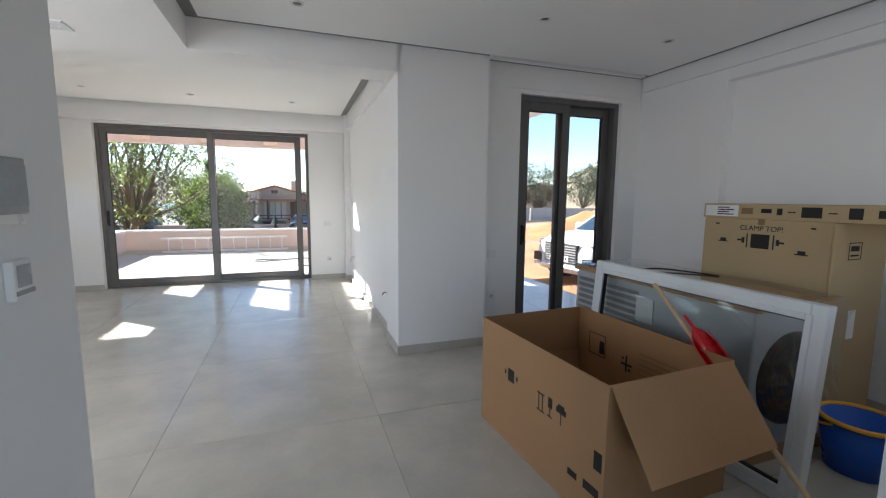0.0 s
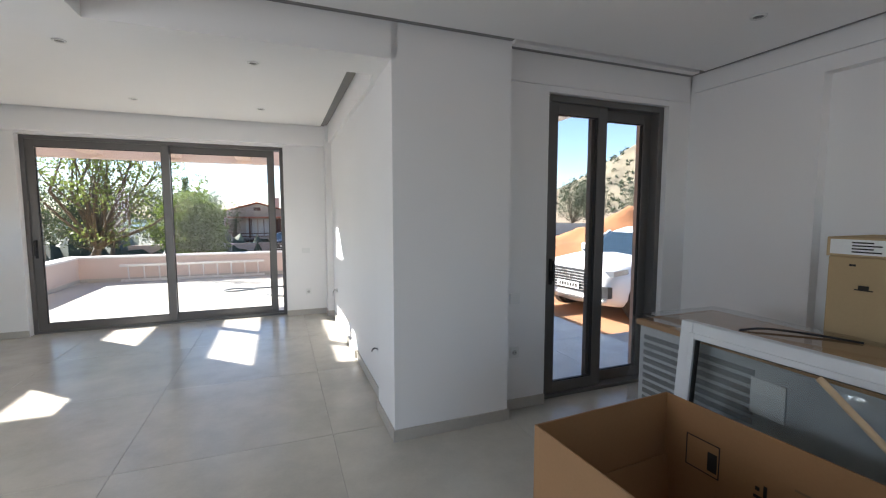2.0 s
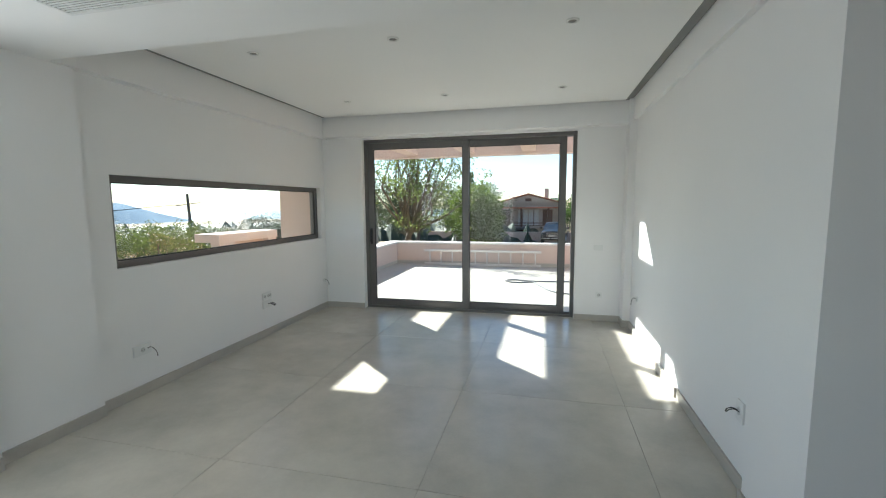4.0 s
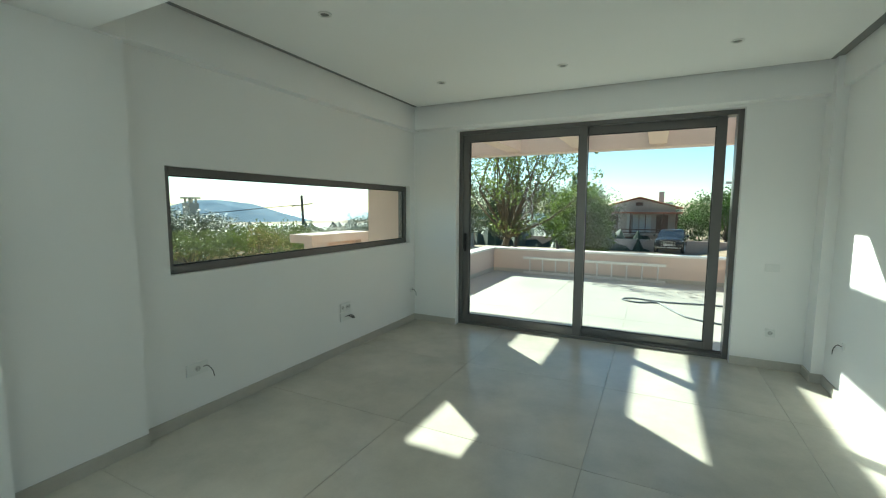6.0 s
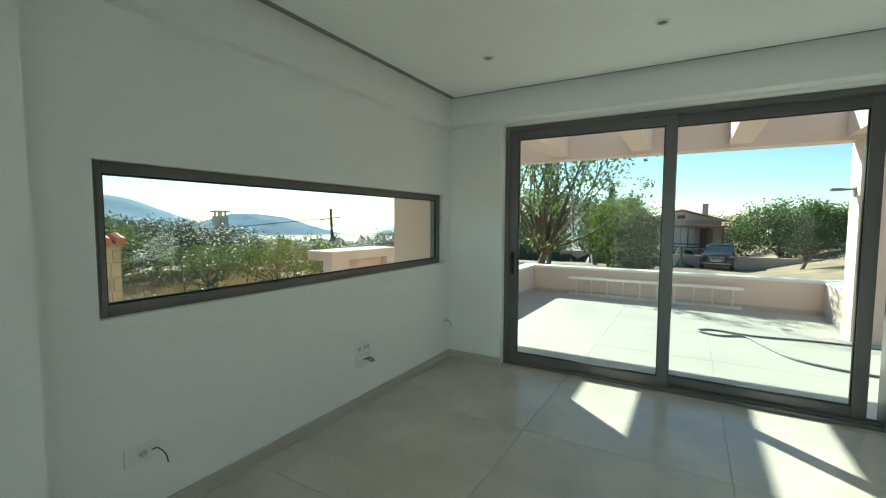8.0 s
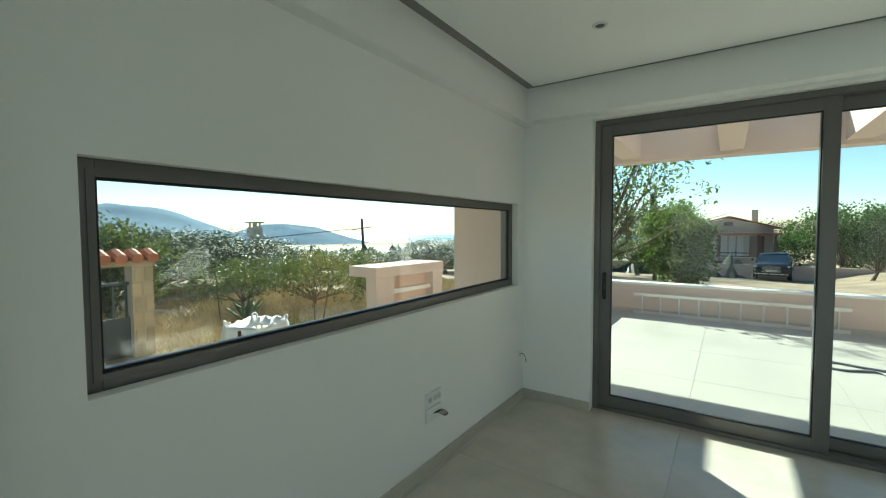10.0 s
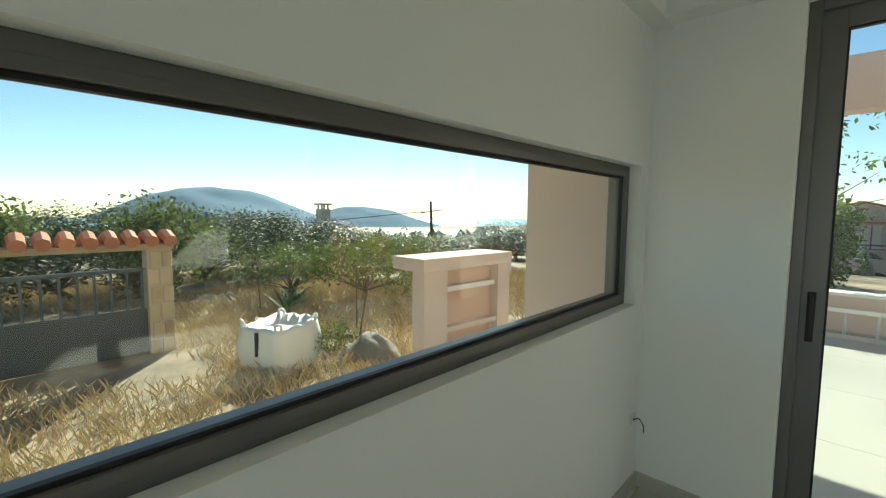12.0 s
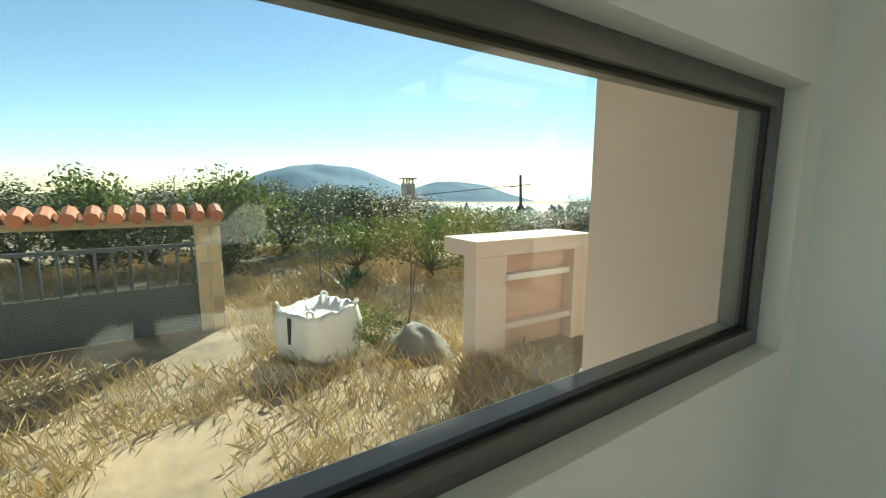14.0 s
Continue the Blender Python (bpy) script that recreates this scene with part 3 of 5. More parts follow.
def tree(x, y, height, spread, material, label, category="tree", trunk=0.5, clumps=60, per=70, leaf=0.05, clump=0.38, seed=1, group="", z=None, flat=0.75, step=4, limb=0.014, twigs=0):
    r = np.random.default_rng(seed)
    t = thing("tree" if category == "tree" else "bush", pose(x, y, (land(x, y) if z is None else z) - 0.05), label, category, group)
    bm = B()
    th = height * trunk
    lean = Vector((r.normal() * 0.12, r.normal() * 0.12, 0)) * height
    fork = Vector((0, 0, th * 0.55)) + lean * 0.4
    rod(bm, (0, 0, 0), fork * 0.5 + Vector((r.normal() * 0.05, 0, 0)), 0.05 * height ** 0.7, 0.042 * height ** 0.7, 7)
    rod(bm, fork * 0.48, fork, 0.042 * height ** 0.7, 0.034 * height ** 0.7, 7)
    cen = []
    mid = height * (1 + trunk) / 2
    for k in range(clumps):
        d = r.normal(size=3)
        d /= np.linalg.norm(d)
        q = r.random() ** 0.45
        cen.append((lean.x + d[0] * spread * q * (0.8 + 0.35 * r.random()), lean.y + d[1] * spread * q * (0.8 + 0.35 * r.random()), mid + d[2] * (height - th) * 0.55 * q * (flat + 0.4 * r.random())))
    for k in range(0, clumps, step):
        c = Vector(cen[k])
        m = fork.lerp(c, 0.5) + Vector((r.normal(), r.normal(), r.normal() * 0.5)) * 0.06 * height
        rod(bm, fork, m, limb * height ** 0.7, 0.6 * limb * height ** 0.7, 6)
        rod(bm, m, c, 0.6 * limb * height ** 0.7, 0.15 * limb * height ** 0.7, 5)
        for _ in range(twigs):
            e = c + Vector((r.normal(), r.normal(), abs(r.normal()))) * 0.09 * height
            rod(bm, m.lerp(c, 0.45 + 0.4 * r.random()), e, 0.3 * limb * height ** 0.7, 0.004, 4)
    part("trunk", bm, BARK, t)
    leaf_cloud("crown", cen, per, clump, leaf, material, t)
    return t


def again(proto, x, y, s, turn, sz=None, label=""):
    c = copy_thing(proto, pose(x, y, land(x, y) - 0.05, 0, 0, turn))
    c.scale = (s, s, sz or s)
    if label:
        tagged(c, label)
    return c


rs = np.random.default_rng(21)
pts = []
while len(pts) < 1900:
    u, w = rs.random() * 1.6 - 1.1, rs.random() * 1.6 - 1.2
    d = math.hypot(u, w)
    if d > 0.95:
        continue
    nz = noise.fractal((u * 3 + 330, w * 3 + 210, 0.3), 1.0, 2.0, 4)
    pts.append((330 + u * 215, 210 + w * 200, -9.9 + 78 * (1 - d * d) ** 1.6 * (1 + 0.25 * nz) + 1.56 * nz + 0.4))
tagged(leaf_cloud("hill_scrub", pts, 24, 1.8, 0.7, OLIVE, None), "olive scrub dotted over the rocky hillside", "scrub", kind="stuff")

# beyond the terrace
big = tree(-5.6, 18.2, 5.0, 2.6, ALMOND, "gnarled almond tree with a thin crown", trunk=0.34, clumps=190, per=30, leaf=0.055, clump=0.34, seed=3, flat=1.1, step=7, limb=0.022, twigs=3)
green = tree(-3.0, 23.0, 2.9, 1.5, GREEN, "bright green leafy tree beyond the parapet", trunk=0.15, clumps=120, per=110, leaf=0.07, clump=0.45, seed=4, flat=1.0)
olive = tree(-7.3, 25.0, 4.0, 1.9, OLIVE, "grey-green olive tree on dry ground", trunk=0.3, clumps=80, per=80, leaf=0.05, clump=0.5, seed=5, group="olive trees", flat=0.9)
dark = tree(4.6, 42.0, 4.3, 2.8, DARK, "dark green broad tree beside the neighbour's yard", trunk=0.2, clumps=90, per=80, leaf=0.10, clump=0.75, seed=6, group="dark trees", flat=0.95)
again(olive, -4.6, 27.5, 0.95, 40)
again(olive, -9.5, 21.0, 0.9, 130)
again(olive, -8.6, 30.0, 1.2, 210)
again(olive, -6.3, 33.0, 1.15, 250)
again(olive, -4.2, 40.0, 1.3, 290)
again(dark, 9.2, 44.0, 0.95, 90, 0.72)
again(dark, 7.0, 50.0, 1.15, 200, 0.82)
again(dark, 13.5, 46.0, 1.0, 30, 0.72)
again(dark, 1.2, 58.0, 1.15, 300)
again(dark, -16.0, 44.0, 1.0, 10)
again(olive, 4.6, 34.0, 0.75, 77)
again(olive, 9.9, 40.0, 0.85, 177)
again(olive, -12.5, 31.0, 1.2, 20)
# conifer
con = thing("tree", pose(-6.0, 37.0, land(-6.0, 37.0)), "slim dark green conifer tree", "tree")
part("trunk", rod(B(), (0, 0, 0), (0, 0, 5.6), 0.12, 0.02, 7), BARK, con)
leaf_cloud("crown", [(math.cos(i * 2.4) * (1.25 - 0.2 * (i / 14)) * (1 - i / 92), math.sin(i * 2.4) * (1.25 - 0.2 * (i / 14)) * (1 - i / 92), 0.7 + 5.1 * i / 90) for i in range(90)], 45, 0.26, 0.055, DARK, con)
# west garden
for k, (bx, d, s, zf) in enumerate([(86, 13, 0.9, 0.52), (80, 11, 0.85, 0.52), (75, 11.5, 0.9, 0.50), (70, 12.5, 0.95, 0.50), (66, 14.5, 1.0, 0.50), (62, 13.5, 0.95, 0.46), (58, 17, 1.1, 0.48), (54, 19, 1.1, 0.44), (50, 21, 1.1, 0.40),
                                    (46.5, 20, 1.0, 0.38), (43, 24, 1.1, 0.40), (39.5, 26, 1.2, 0.42), (36, 24, 1.2, 0.60), (33.5, 22, 1.0, 0.45), (30, 25, 1.1, 0.5), (27, 21, 1.1, 0.6), (91, 12, 0.9, 0.55), (97, 11, 0.9, 0.55), (104, 12, 0.9, 0.55), (112, 13, 1.0, 0.55),
                                    (83, 18, 1.2, 0.5), (72, 19, 1.2, 0.5), (64, 22, 1.2, 0.45), (52, 28, 1.4, 0.4), (41, 33, 1.4, 0.42), (47, 36, 1.4, 0.4), (56, 24, 1.2, 0.42), (68, 26, 1.3, 0.48)]):
    again(olive, -1.72 - d * math.sin(radians(bx)), 3.99 + d * math.cos(radians(bx)), s, 47 * k, s * zf * (0.7 if bx < 60 else 0.88))
bush = tree(-8.9, 9.8, 1.2, 1.45, BUSHY, "low sprawling green bush in dry grass", "bush", trunk=0.3, clumps=70, per=46, leaf=0.032, clump=0.24, seed=9, flat=0.8)
again(bush, -7.6, 10.6, 0.8, 120)
again(bush, -6.6, 7.6, 0.35, 60)
again(bush, -10.2, 8.9, 0.9, 200)
again(bush, -10.5, 11.6, 1.0, 300)
lime = tree(-11.0, 6.7, 1.65, 1.0, BUSHY, "bright green leafy shrub by the gate", "bush", trunk=0.2, clumps=70, per=60, leaf=0.045, clump=0.36, seed=11, flat=1.0)
again(lime, -12.2, 4.8, 1.0, 80)


def blades(name, x0, x1, y0, y1, n, h, material, label, cat, avoid=()):
    """Tufts of thin bent blades over a stretch of ground, as one mesh."""
    v, f = [], []
    r = np.random.default_rng(n)
    while len(f) < n:
        x, y = x0 + (x1 - x0) * r.random(), y0 + (y1 - y0) * r.random()
        if noise.noise((x * 0.6, y * 0.6, 4.0)) < -0.28 or any(a < x < b and c < y < d for a, b, c, d in avoid):
            continue
        z = land(x, y)
        k = h * (0.5 + 0.9 * r.random())
        for _ in range(9):
            ax, ay = x + r.normal() * 0.07, y + r.normal() * 0.07
            dx, dy, w = r.normal() * 0.4 * k, r.normal() * 0.4 * k, 0.0028
            t = r.random() * math.pi
            cx, cy = math.cos(t) * w, math.sin(t) * w
            i = len(v)
            hh = k * (0.6 + 0.5 * r.random())
            v += [(ax - cx, ay - cy, z - 0.02), (ax + cx, ay + cy, z - 0.02), (ax + dx * 0.5 + cx, ay + dy * 0.5 + cy, z + hh * 0.6), (ax + dx, ay + dy, z + hh)]
            f += [(i, i + 1, i + 2), (i, i + 2, i + 3)]
    return tagged(raw(name, v, f, material), label, cat, kind="stuff")


blades("dry_grass", -15, -4.1, 1.0, 17.0, 250000, 0.13, STRAW, "dry straw-coloured grass", "grass", avoid=((-8.4, -7.6, 3.7, 6.4),))
# agaves
AGAVE = mat("agave_leaf", (0.13, 0.2, 0.09), 0.5, scale=4, vary=0.2)


def agave(x, y, s, seed):
    t = thing("agave", pose(x, y, land(x, y)), "spiky blue-green agave in dry grass", "agave", "agaves")
    for k in range(16):
        a, up = k * 2.399, 0.35 + 0.55 * ((k * 7 + seed) % 10) / 10
        d = Vector((math.cos(a) * math.cos(up), math.sin(a) * math.cos(up), math.sin(up)))
        side = Vector((-math.sin(a), math.cos(a), 0)) * 0.03 * s
        bm = B()
        q = [bm.verts.new(p) for p in (side * 0.6, -side * 0.6, d * 0.3 * s - side, d * 0.3 * s + side, d * 0.6 * s + Vector((0, 0, -0.03 * s)))]
        bm.faces.new((q[0], q[1], q[2], q[3]))
        bm.faces.new((q[3], q[2], q[4]))
        bmesh.ops.solidify(bm, geom=bm.faces[:], thickness=0.008)
        part("leaf", bm, AGAVE, t)


agave(-8.9, 8.2, 1.0, 1)
agave(-9.4, 8.6, 0.9, 4)

# ---- west garden things ----
# masonry barbecue
bbq = thing("masonry_counter", pose(-5.75, 8.95, -0.25, 0, 0, -3), "peach stucco masonry garden counter with a slab top", "garden counter")
part("slab", box(B(), -0.36, -0.78, 1.05, 0.2, 0.78, 1.2, 0.006), STUCCO, bbq)
part("pier", box(B(), -0.02, -0.76, 0, 0.18, -0.40, 1.05), STUCCO, bbq)
part("pier", box(B(), -0.18, 0.52, 0, 0.18, 0.76, 1.05), STUCCO, bbq)
part("back_panel", box(B(), -0.18, -0.40, 0, 0.04, 0.52, 1.05), mat("salmon_render", (0.60, 0.40, 0.30), 0.9, scale=3, vary=0.08), bbq)
part("shelf", box(B(), 0.04, -0.40, 0.78, 0.12, 0.52, 0.84), COPING, bbq)
part("shelf", box(B(), 0.04, -0.40, 0.30, 0.16, 0.52, 0.36), STUCCO, bbq)
# woven rubble bag
BAG = mat("white_woven_plastic", (0.78, 0.77, 0.74), 0.6, scale=7, vary=0.08, fine=160, bump=0.3)


def sack(name, x, y, s, label, turn=0):
    t = thing(name, pose(x, y, land(x, y) - 0.02, 0, 0, turn), label, "bag", "rubble bags")
    bm = B()
    n, m = 24, 9
    rings = []
    for j in range(m):
        h = j / (m - 1)
        ring = []
        for i in range(n):
            a = 2 * math.pi * i / n
            sq = 0.30 / max(abs(math.cos(a)), abs(math.sin(a))) ** 0.75
            bulge = 1 + 0.10 * math.sin(math.pi * h) + 0.06 * noise.noise((math.cos(a) * 2, math.sin(a) * 2, h * 3 + x))
            top = 0.07 * noise.noise((math.cos(a) * 3, math.sin(a) * 3, 5 + x)) * h
            ring.append(bm.verts.new((s * sq * bulge * math.cos(a), s * sq * bulge * math.sin(a), s * (0.5 * h + top))))
        rings.append(ring)
    inner = [bm.verts.new((v.co.x * 0.86, v.co.y * 0.86, v.co.z - 0.10 * s)) for v in rings[-1]]
    rings.append(inner)
    for a, b in zip(rings, rings[1:]):
        for i in range(n):
            bm.faces.new((a[i], a[(i + 1) % n], b[(i + 1) % n], b[i]))
    bm.faces.new(rings[0][::-1])
    bm.faces.new(inner)
    part("sack", bm, BAG, t, smooth=True)
    for sx, sy in ((1, 1), (-1, 1), (1, -1), (-1, -1)):
        part("lifting_loop", tube(B(), spline([(0.24 * s * sx, 0.24 * s * sy, 0.42 * s), (0.28 * s * sx, 0.27 * s * sy, 0.54 * s), (0.22 * s * sx, 0.29 * s * sy, 0.53 * s), (0.21 * s * sx, 0.26 * s * sy, 0.45 * s)], 4), 0.014 * s), BAG, t)
    bm = B()
    box(bm, -0.02 * s, -0.335 * s, 0.2 * s, 0.02 * s, -0.32 * s, 0.45 * s)
    part("strap", bm, CABLE, t, "black strap")


sack("rubble_bag", -6.7, 7.05, 1.0, "white woven rubble bag standing open in dry grass", 20)
sack("rubble_bag", -7.4, 7.2, 0.62, "small slumped white woven bag", 50)
WALLC = mat("cream_render", (0.55, 0.50, 0.42), 0.9, scale=2, vary=0.1)
# stone gate with tile coping
STONE = mat("honey_stone", (0.46, 0.36, 0.23), 0.9, scale=5, vary=0.2, fine=40, bump=0.5, per_object=0.25)
ROOFT = mat("terracotta", (0.45, 0.17, 0.09), 0.8, scale=6, vary=0.2, fine=40, per_object=0.2)
GATE = mat("dark_grey_metal", (0.06, 0.072, 0.08), 0.45, metal=0.3)
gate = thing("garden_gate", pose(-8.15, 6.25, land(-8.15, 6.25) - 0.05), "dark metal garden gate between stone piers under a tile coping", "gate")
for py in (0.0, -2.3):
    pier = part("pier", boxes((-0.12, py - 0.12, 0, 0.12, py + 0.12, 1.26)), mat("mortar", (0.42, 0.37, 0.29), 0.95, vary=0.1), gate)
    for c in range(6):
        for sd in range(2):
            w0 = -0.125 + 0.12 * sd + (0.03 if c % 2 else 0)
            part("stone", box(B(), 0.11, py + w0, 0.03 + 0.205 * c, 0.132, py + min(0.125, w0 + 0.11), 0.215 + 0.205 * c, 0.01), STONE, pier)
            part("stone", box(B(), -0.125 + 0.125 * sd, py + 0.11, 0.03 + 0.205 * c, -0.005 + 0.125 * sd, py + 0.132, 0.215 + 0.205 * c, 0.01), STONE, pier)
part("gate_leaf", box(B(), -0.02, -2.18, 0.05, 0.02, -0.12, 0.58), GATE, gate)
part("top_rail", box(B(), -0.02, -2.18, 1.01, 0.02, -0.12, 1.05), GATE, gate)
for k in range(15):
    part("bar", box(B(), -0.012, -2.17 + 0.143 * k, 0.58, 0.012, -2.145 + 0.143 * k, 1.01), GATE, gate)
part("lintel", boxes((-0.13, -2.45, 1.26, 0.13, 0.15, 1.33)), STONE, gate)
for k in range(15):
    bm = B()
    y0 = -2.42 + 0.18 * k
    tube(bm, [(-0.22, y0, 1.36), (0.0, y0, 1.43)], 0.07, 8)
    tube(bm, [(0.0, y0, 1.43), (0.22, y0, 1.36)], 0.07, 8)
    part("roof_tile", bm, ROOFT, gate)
# utility pole and wires
POLE = mat("weathered_pole_wood", (0.10, 0.08, 0.065), 0.9, scale=6, vary=0.3, fine=50)
px, py = -29.8, 32.5
up = thing("utility_pole", pose(px, py, land(px, py), 0, -3, 0), "leaning wooden utility pole with a crossarm", "utility pole")
top = 2.5 - land(px, py)
part("post", rod(B(), (0, 0, -0.2), (0, 0, top), 0.16, 0.11, 9), POLE, up)
part("crossarm", rod(B(), (-0.75, -0.6, top - 1.0), (0.75, 0.6, top - 0.8), 0.045), POLE, up)
part("wire", tube(B(), spline([(-0.5, -0.4, top - 0.9), (-9, -10, top - 1.7), (-20, -22, top - 2.0)], 6), 0.03, 4), CABLE, up)
# concrete frame of an unfinished building
CONC = mat("raw_concrete", (0.42, 0.41, 0.39), 0.9, scale=1.5, vary=0.15, fine=20, bump=0.3)
zf = land(-16.5, 30.0)
unf = thing("unfinished_building", pose(-16.5, 30.0, zf, 0, 0, 10), "grey concrete frame of an unfinished building", "building")
for cx in (-0.9, 1.2, 4.2):
    part("column", box(B(), cx, -0.2, 0, cx + 0.5, 0.2, 1.0 - zf), CONC, unf)
    for k in range(4):
        part("rebar", rod(B(), (cx + 0.08 + 0.11 * k, 0.05 * (k % 2), 1.0 - zf), (cx + 0.08 + 0.11 * k, 0.05 * (k % 2), 1.75 - zf), 0.02, seg=5), POLE, unf)
part("beam", box(B(), -0.9, -0.21, 0.65 - zf, 4.7, 0.21, 1.0 - zf), CONC, unf)
part("low_wall", box(B(), -0.9, -0.15, 0, 4.7, 0.15, 0.9), CONC, unf)
# chimney of a house hidden in the olive trees
cx, cy = -22.9, 17.2
cz = land(cx, cy)
chm = thing("chimney", pose(cx, cy, cz), "rendered chimney rising above the olive trees", "chimney")
part("shaft", box(B(), -0.28, -0.28, 0, 0.28, 0.28, 1.62 - cz), WALLC, chm)
for sx in (-0.22, 0.14):
    for sy in (-0.22, 0.14):
        part("post", boxes((sx, sy, 1.62 - cz, sx + 0.08, sy + 0.08, 1.84 - cz)), WALLC, chm)
part("cap", box(B(), -0.36, -0.36, 1.84 - cz, 0.36, 0.36, 1.93 - cz, 0.01), WALLC, chm)
# small plastic tank, fence rods
tk = thing("water_tank", pose(-9.6, 15.3, land(-9.6, 15.3), 0, 0, 30), "white plastic water tank in dry grass", "tank")
part("tank", box(B(), -0.22, -0.2, 0, 0.22, 0.2, 0.42, 0.05), PLASTIC_W, tk)
part("cap", rod(B(), (0, 0, 0.42), (0, 0, 0.46), 0.07), PLASTIC_W, tk)
for k, (fx, fy, tilt) in enumerate(((-7.2, 8.4, 0), (-6.6, 8.0, 14), (-9.2, 7.9, -8))):
    tagged(part("fence_post", rod(B(), (0, 0, -0.1), (0, 0, 0.95), 0.012, seg=6), POLE, m=pose(fx, fy, land(fx, fy), 0, tilt, 0)), "thin rusty fence rod stuck in the ground", "post", "fence rods")
tagged(part("plank", box(B(), -0.9, -0.06, 0.0, 0.9, 0.06, 0.05, 0.006), POLE, m=pose(-7.6, 7.9, land(-7.6, 7.9) + 0.02, 0, 2, 25)), "weathered plank lying in the grass", "plank")
heap("boulder", -6.2, 7.9, 0.46, 0.38, 0.27, mat("grey_rock", (0.24, 0.22, 0.19), 0.95, scale=4, vary=0.3, fine=30, bump=0.6), "grey boulder in dry grass", "boulder", n=20, power=1.5)

# ---- houses ----
WALLH = mat("pale_house_render", (0.50, 0.40, 0.34), 0.9, scale=0.7, vary=0.1)
SHUT = mat("white_shutter", (0.62, 0.57, 0.53), 0.6)
BROWN = mat("brown_wood", (0.13, 0.06, 0.04), 0.6, scale=5, vary=0.2)
RED = mat("roof_tiles", (0.45, 0.17, 0.10), 0.85, scale=2.5, vary=0.25, fine=14, bump=0.4)


def house(x, y, z, turn, s, label):
    h = thing("house", pose(x, y, z, 0, 0, turn), label, "house", "houses")
    part("wall", boxes((-3.4 * s, 0, 0, 3.4 * s, 6 * s, 4.6 * s)), WALLH, h)
    bm = B()
    for ya, yb in ((-0.35, 6.3),):
        v = [bm.verts.new(p) for p in ((-3.6 * s, ya * s, 4.6 * s), (3.6 * s, ya * s, 4.6 * s), (0, ya * s, 5.55 * s), (-3.6 * s, yb * s, 4.6 * s), (3.6 * s, yb * s, 4.6 * s), (0, yb * s, 5.55 * s))]
        for q in ((0, 1, 2), (5, 4, 3), (0, 2, 5, 3), (2, 1, 4, 5), (1, 0, 3, 4)):
            bm.faces.new([v[i] for i in q])
    part("gable", bm, WALLH, h)
    for sgn in (-1, 1):
        bm = B()
        q = [Vector((sgn * 4.0 * s, -0.7 * s, 4.5 * s)), Vector((0, -0.7 * s, 5.6 * s)), Vector((0, 6.6 * s, 5.6 * s)), Vector((sgn * 4.0 * s, 6.6 * s, 4.5 * s))]
        fcs = bm.faces.new([bm.verts.new(p) for p in q])
        bmesh.ops.solidify(bm, geom=[fcs], thickness=0.12 * s)
        roof = part("roof", bm, RED, h)
        for k in range(18):
            yy = (-0.65 + 0.42 * k) * s
            part("roof_tile_row", rod(B(), (sgn * 4.0 * s, yy, 4.56 * s), (0, yy, 5.68 * s), 0.07 * s, seg=6), RED, roof)
    part("chimney", boxes((1.9 * s, 1.2 * s, 4.9 * s, 2.4 * s, 1.7 * s, 6.3 * s)), WALLH, h)
    part("porch_roof", boxes((-3.9 * s, -1.3 * s, 4.0 * s, 3.9 * s, 0, 4.16 * s)), RED, h)
    part("balcony", boxes((-3.6 * s, -1.2 * s, 1.75 * s, 3.6 * s, 0, 1.9 * s)), WALLH, h)
    part("balcony_rail", boxes((-3.6 * s, -1.2 * s, 2.3 * s, 3.6 * s, -1.12 * s, 2.4 * s), (-3.6 * s, -1.2 * s, 2.0 * s, 3.6 * s, -1.14 * s, 2.08 * s)), BROWN, h)
    for cx in (-3.5, -0.9, 2.1, 3.3):
        part("post", boxes((cx * s, -1.25 * s, 1.9 * s, (cx + 0.2) * s, -1.05 * s, 4.0 * s)), BROWN, h)
    for cx, mt in ((-2.6, BROWN), (-0.6, SHUT), (0.65, SHUT), (2.2, BROWN)):
        w = part("window", boxes(((cx - 0.55) * s, -0.06 * s, 1.95 * s, (cx + 0.55) * s, 0.0, 3.85 * s)), mt, h)
        part("frame", boxes(((cx - 0.04) * s, -0.09 * s, 1.95 * s, (cx + 0.04) * s, -0.06 * s, 3.85 * s)), BROWN, w)
    part("attic_window", boxes((-0.35 * s, -0.38 * s, 4.8 * s, 0.35 * s, -0.34 * s, 5.15 * s)), BROWN, h)
    part("garage_door", boxes((-1.2 * s, -0.05 * s, 0, 0.6 * s, 0.0, 1.5 * s)), BROWN, h)
    return h


house(-1.6, 45.0, land(-1.6, 45) - 0.2, 4, 0.86, "two-storey house with a red tile roof and porch")
house(32.0, 51.0, land(32, 51), -30, 0.6, "distant house with an orange tile roof")
struct("garden_wall", boxes((-10, 38.0, land(-2, 38) - 1, 12, 38.3, land(-2, 38) + 0.9)), WALLH, "rendered boundary wall of the neighbour's yard", "wall")

# ---- vehicles ----
CARW = mat("white_car_paint", (0.80, 0.81, 0.82), 0.18, scale=3, vary=0.01)
CARK = mat("black_car_paint", (0.02, 0.022, 0.025), 0.2, vary=0.02)
CGLASS = mat("dark_car_glass", (0.02, 0.035, 0.05), 0.06, vary=0.02, spec=0.8)
TYRE = mat("tyre_rubber", (0.018, 0.018, 0.018), 0.8)
RIM = mat("alloy", (0.6, 0.61, 0.62), 0.3, metal=0.8)
TRIMK = mat("black_trim", (0.02, 0.02, 0.022), 0.5)
LENS = mat("headlight_lens", (0.35, 0.38, 0.42), 0.1, metal=0.5)


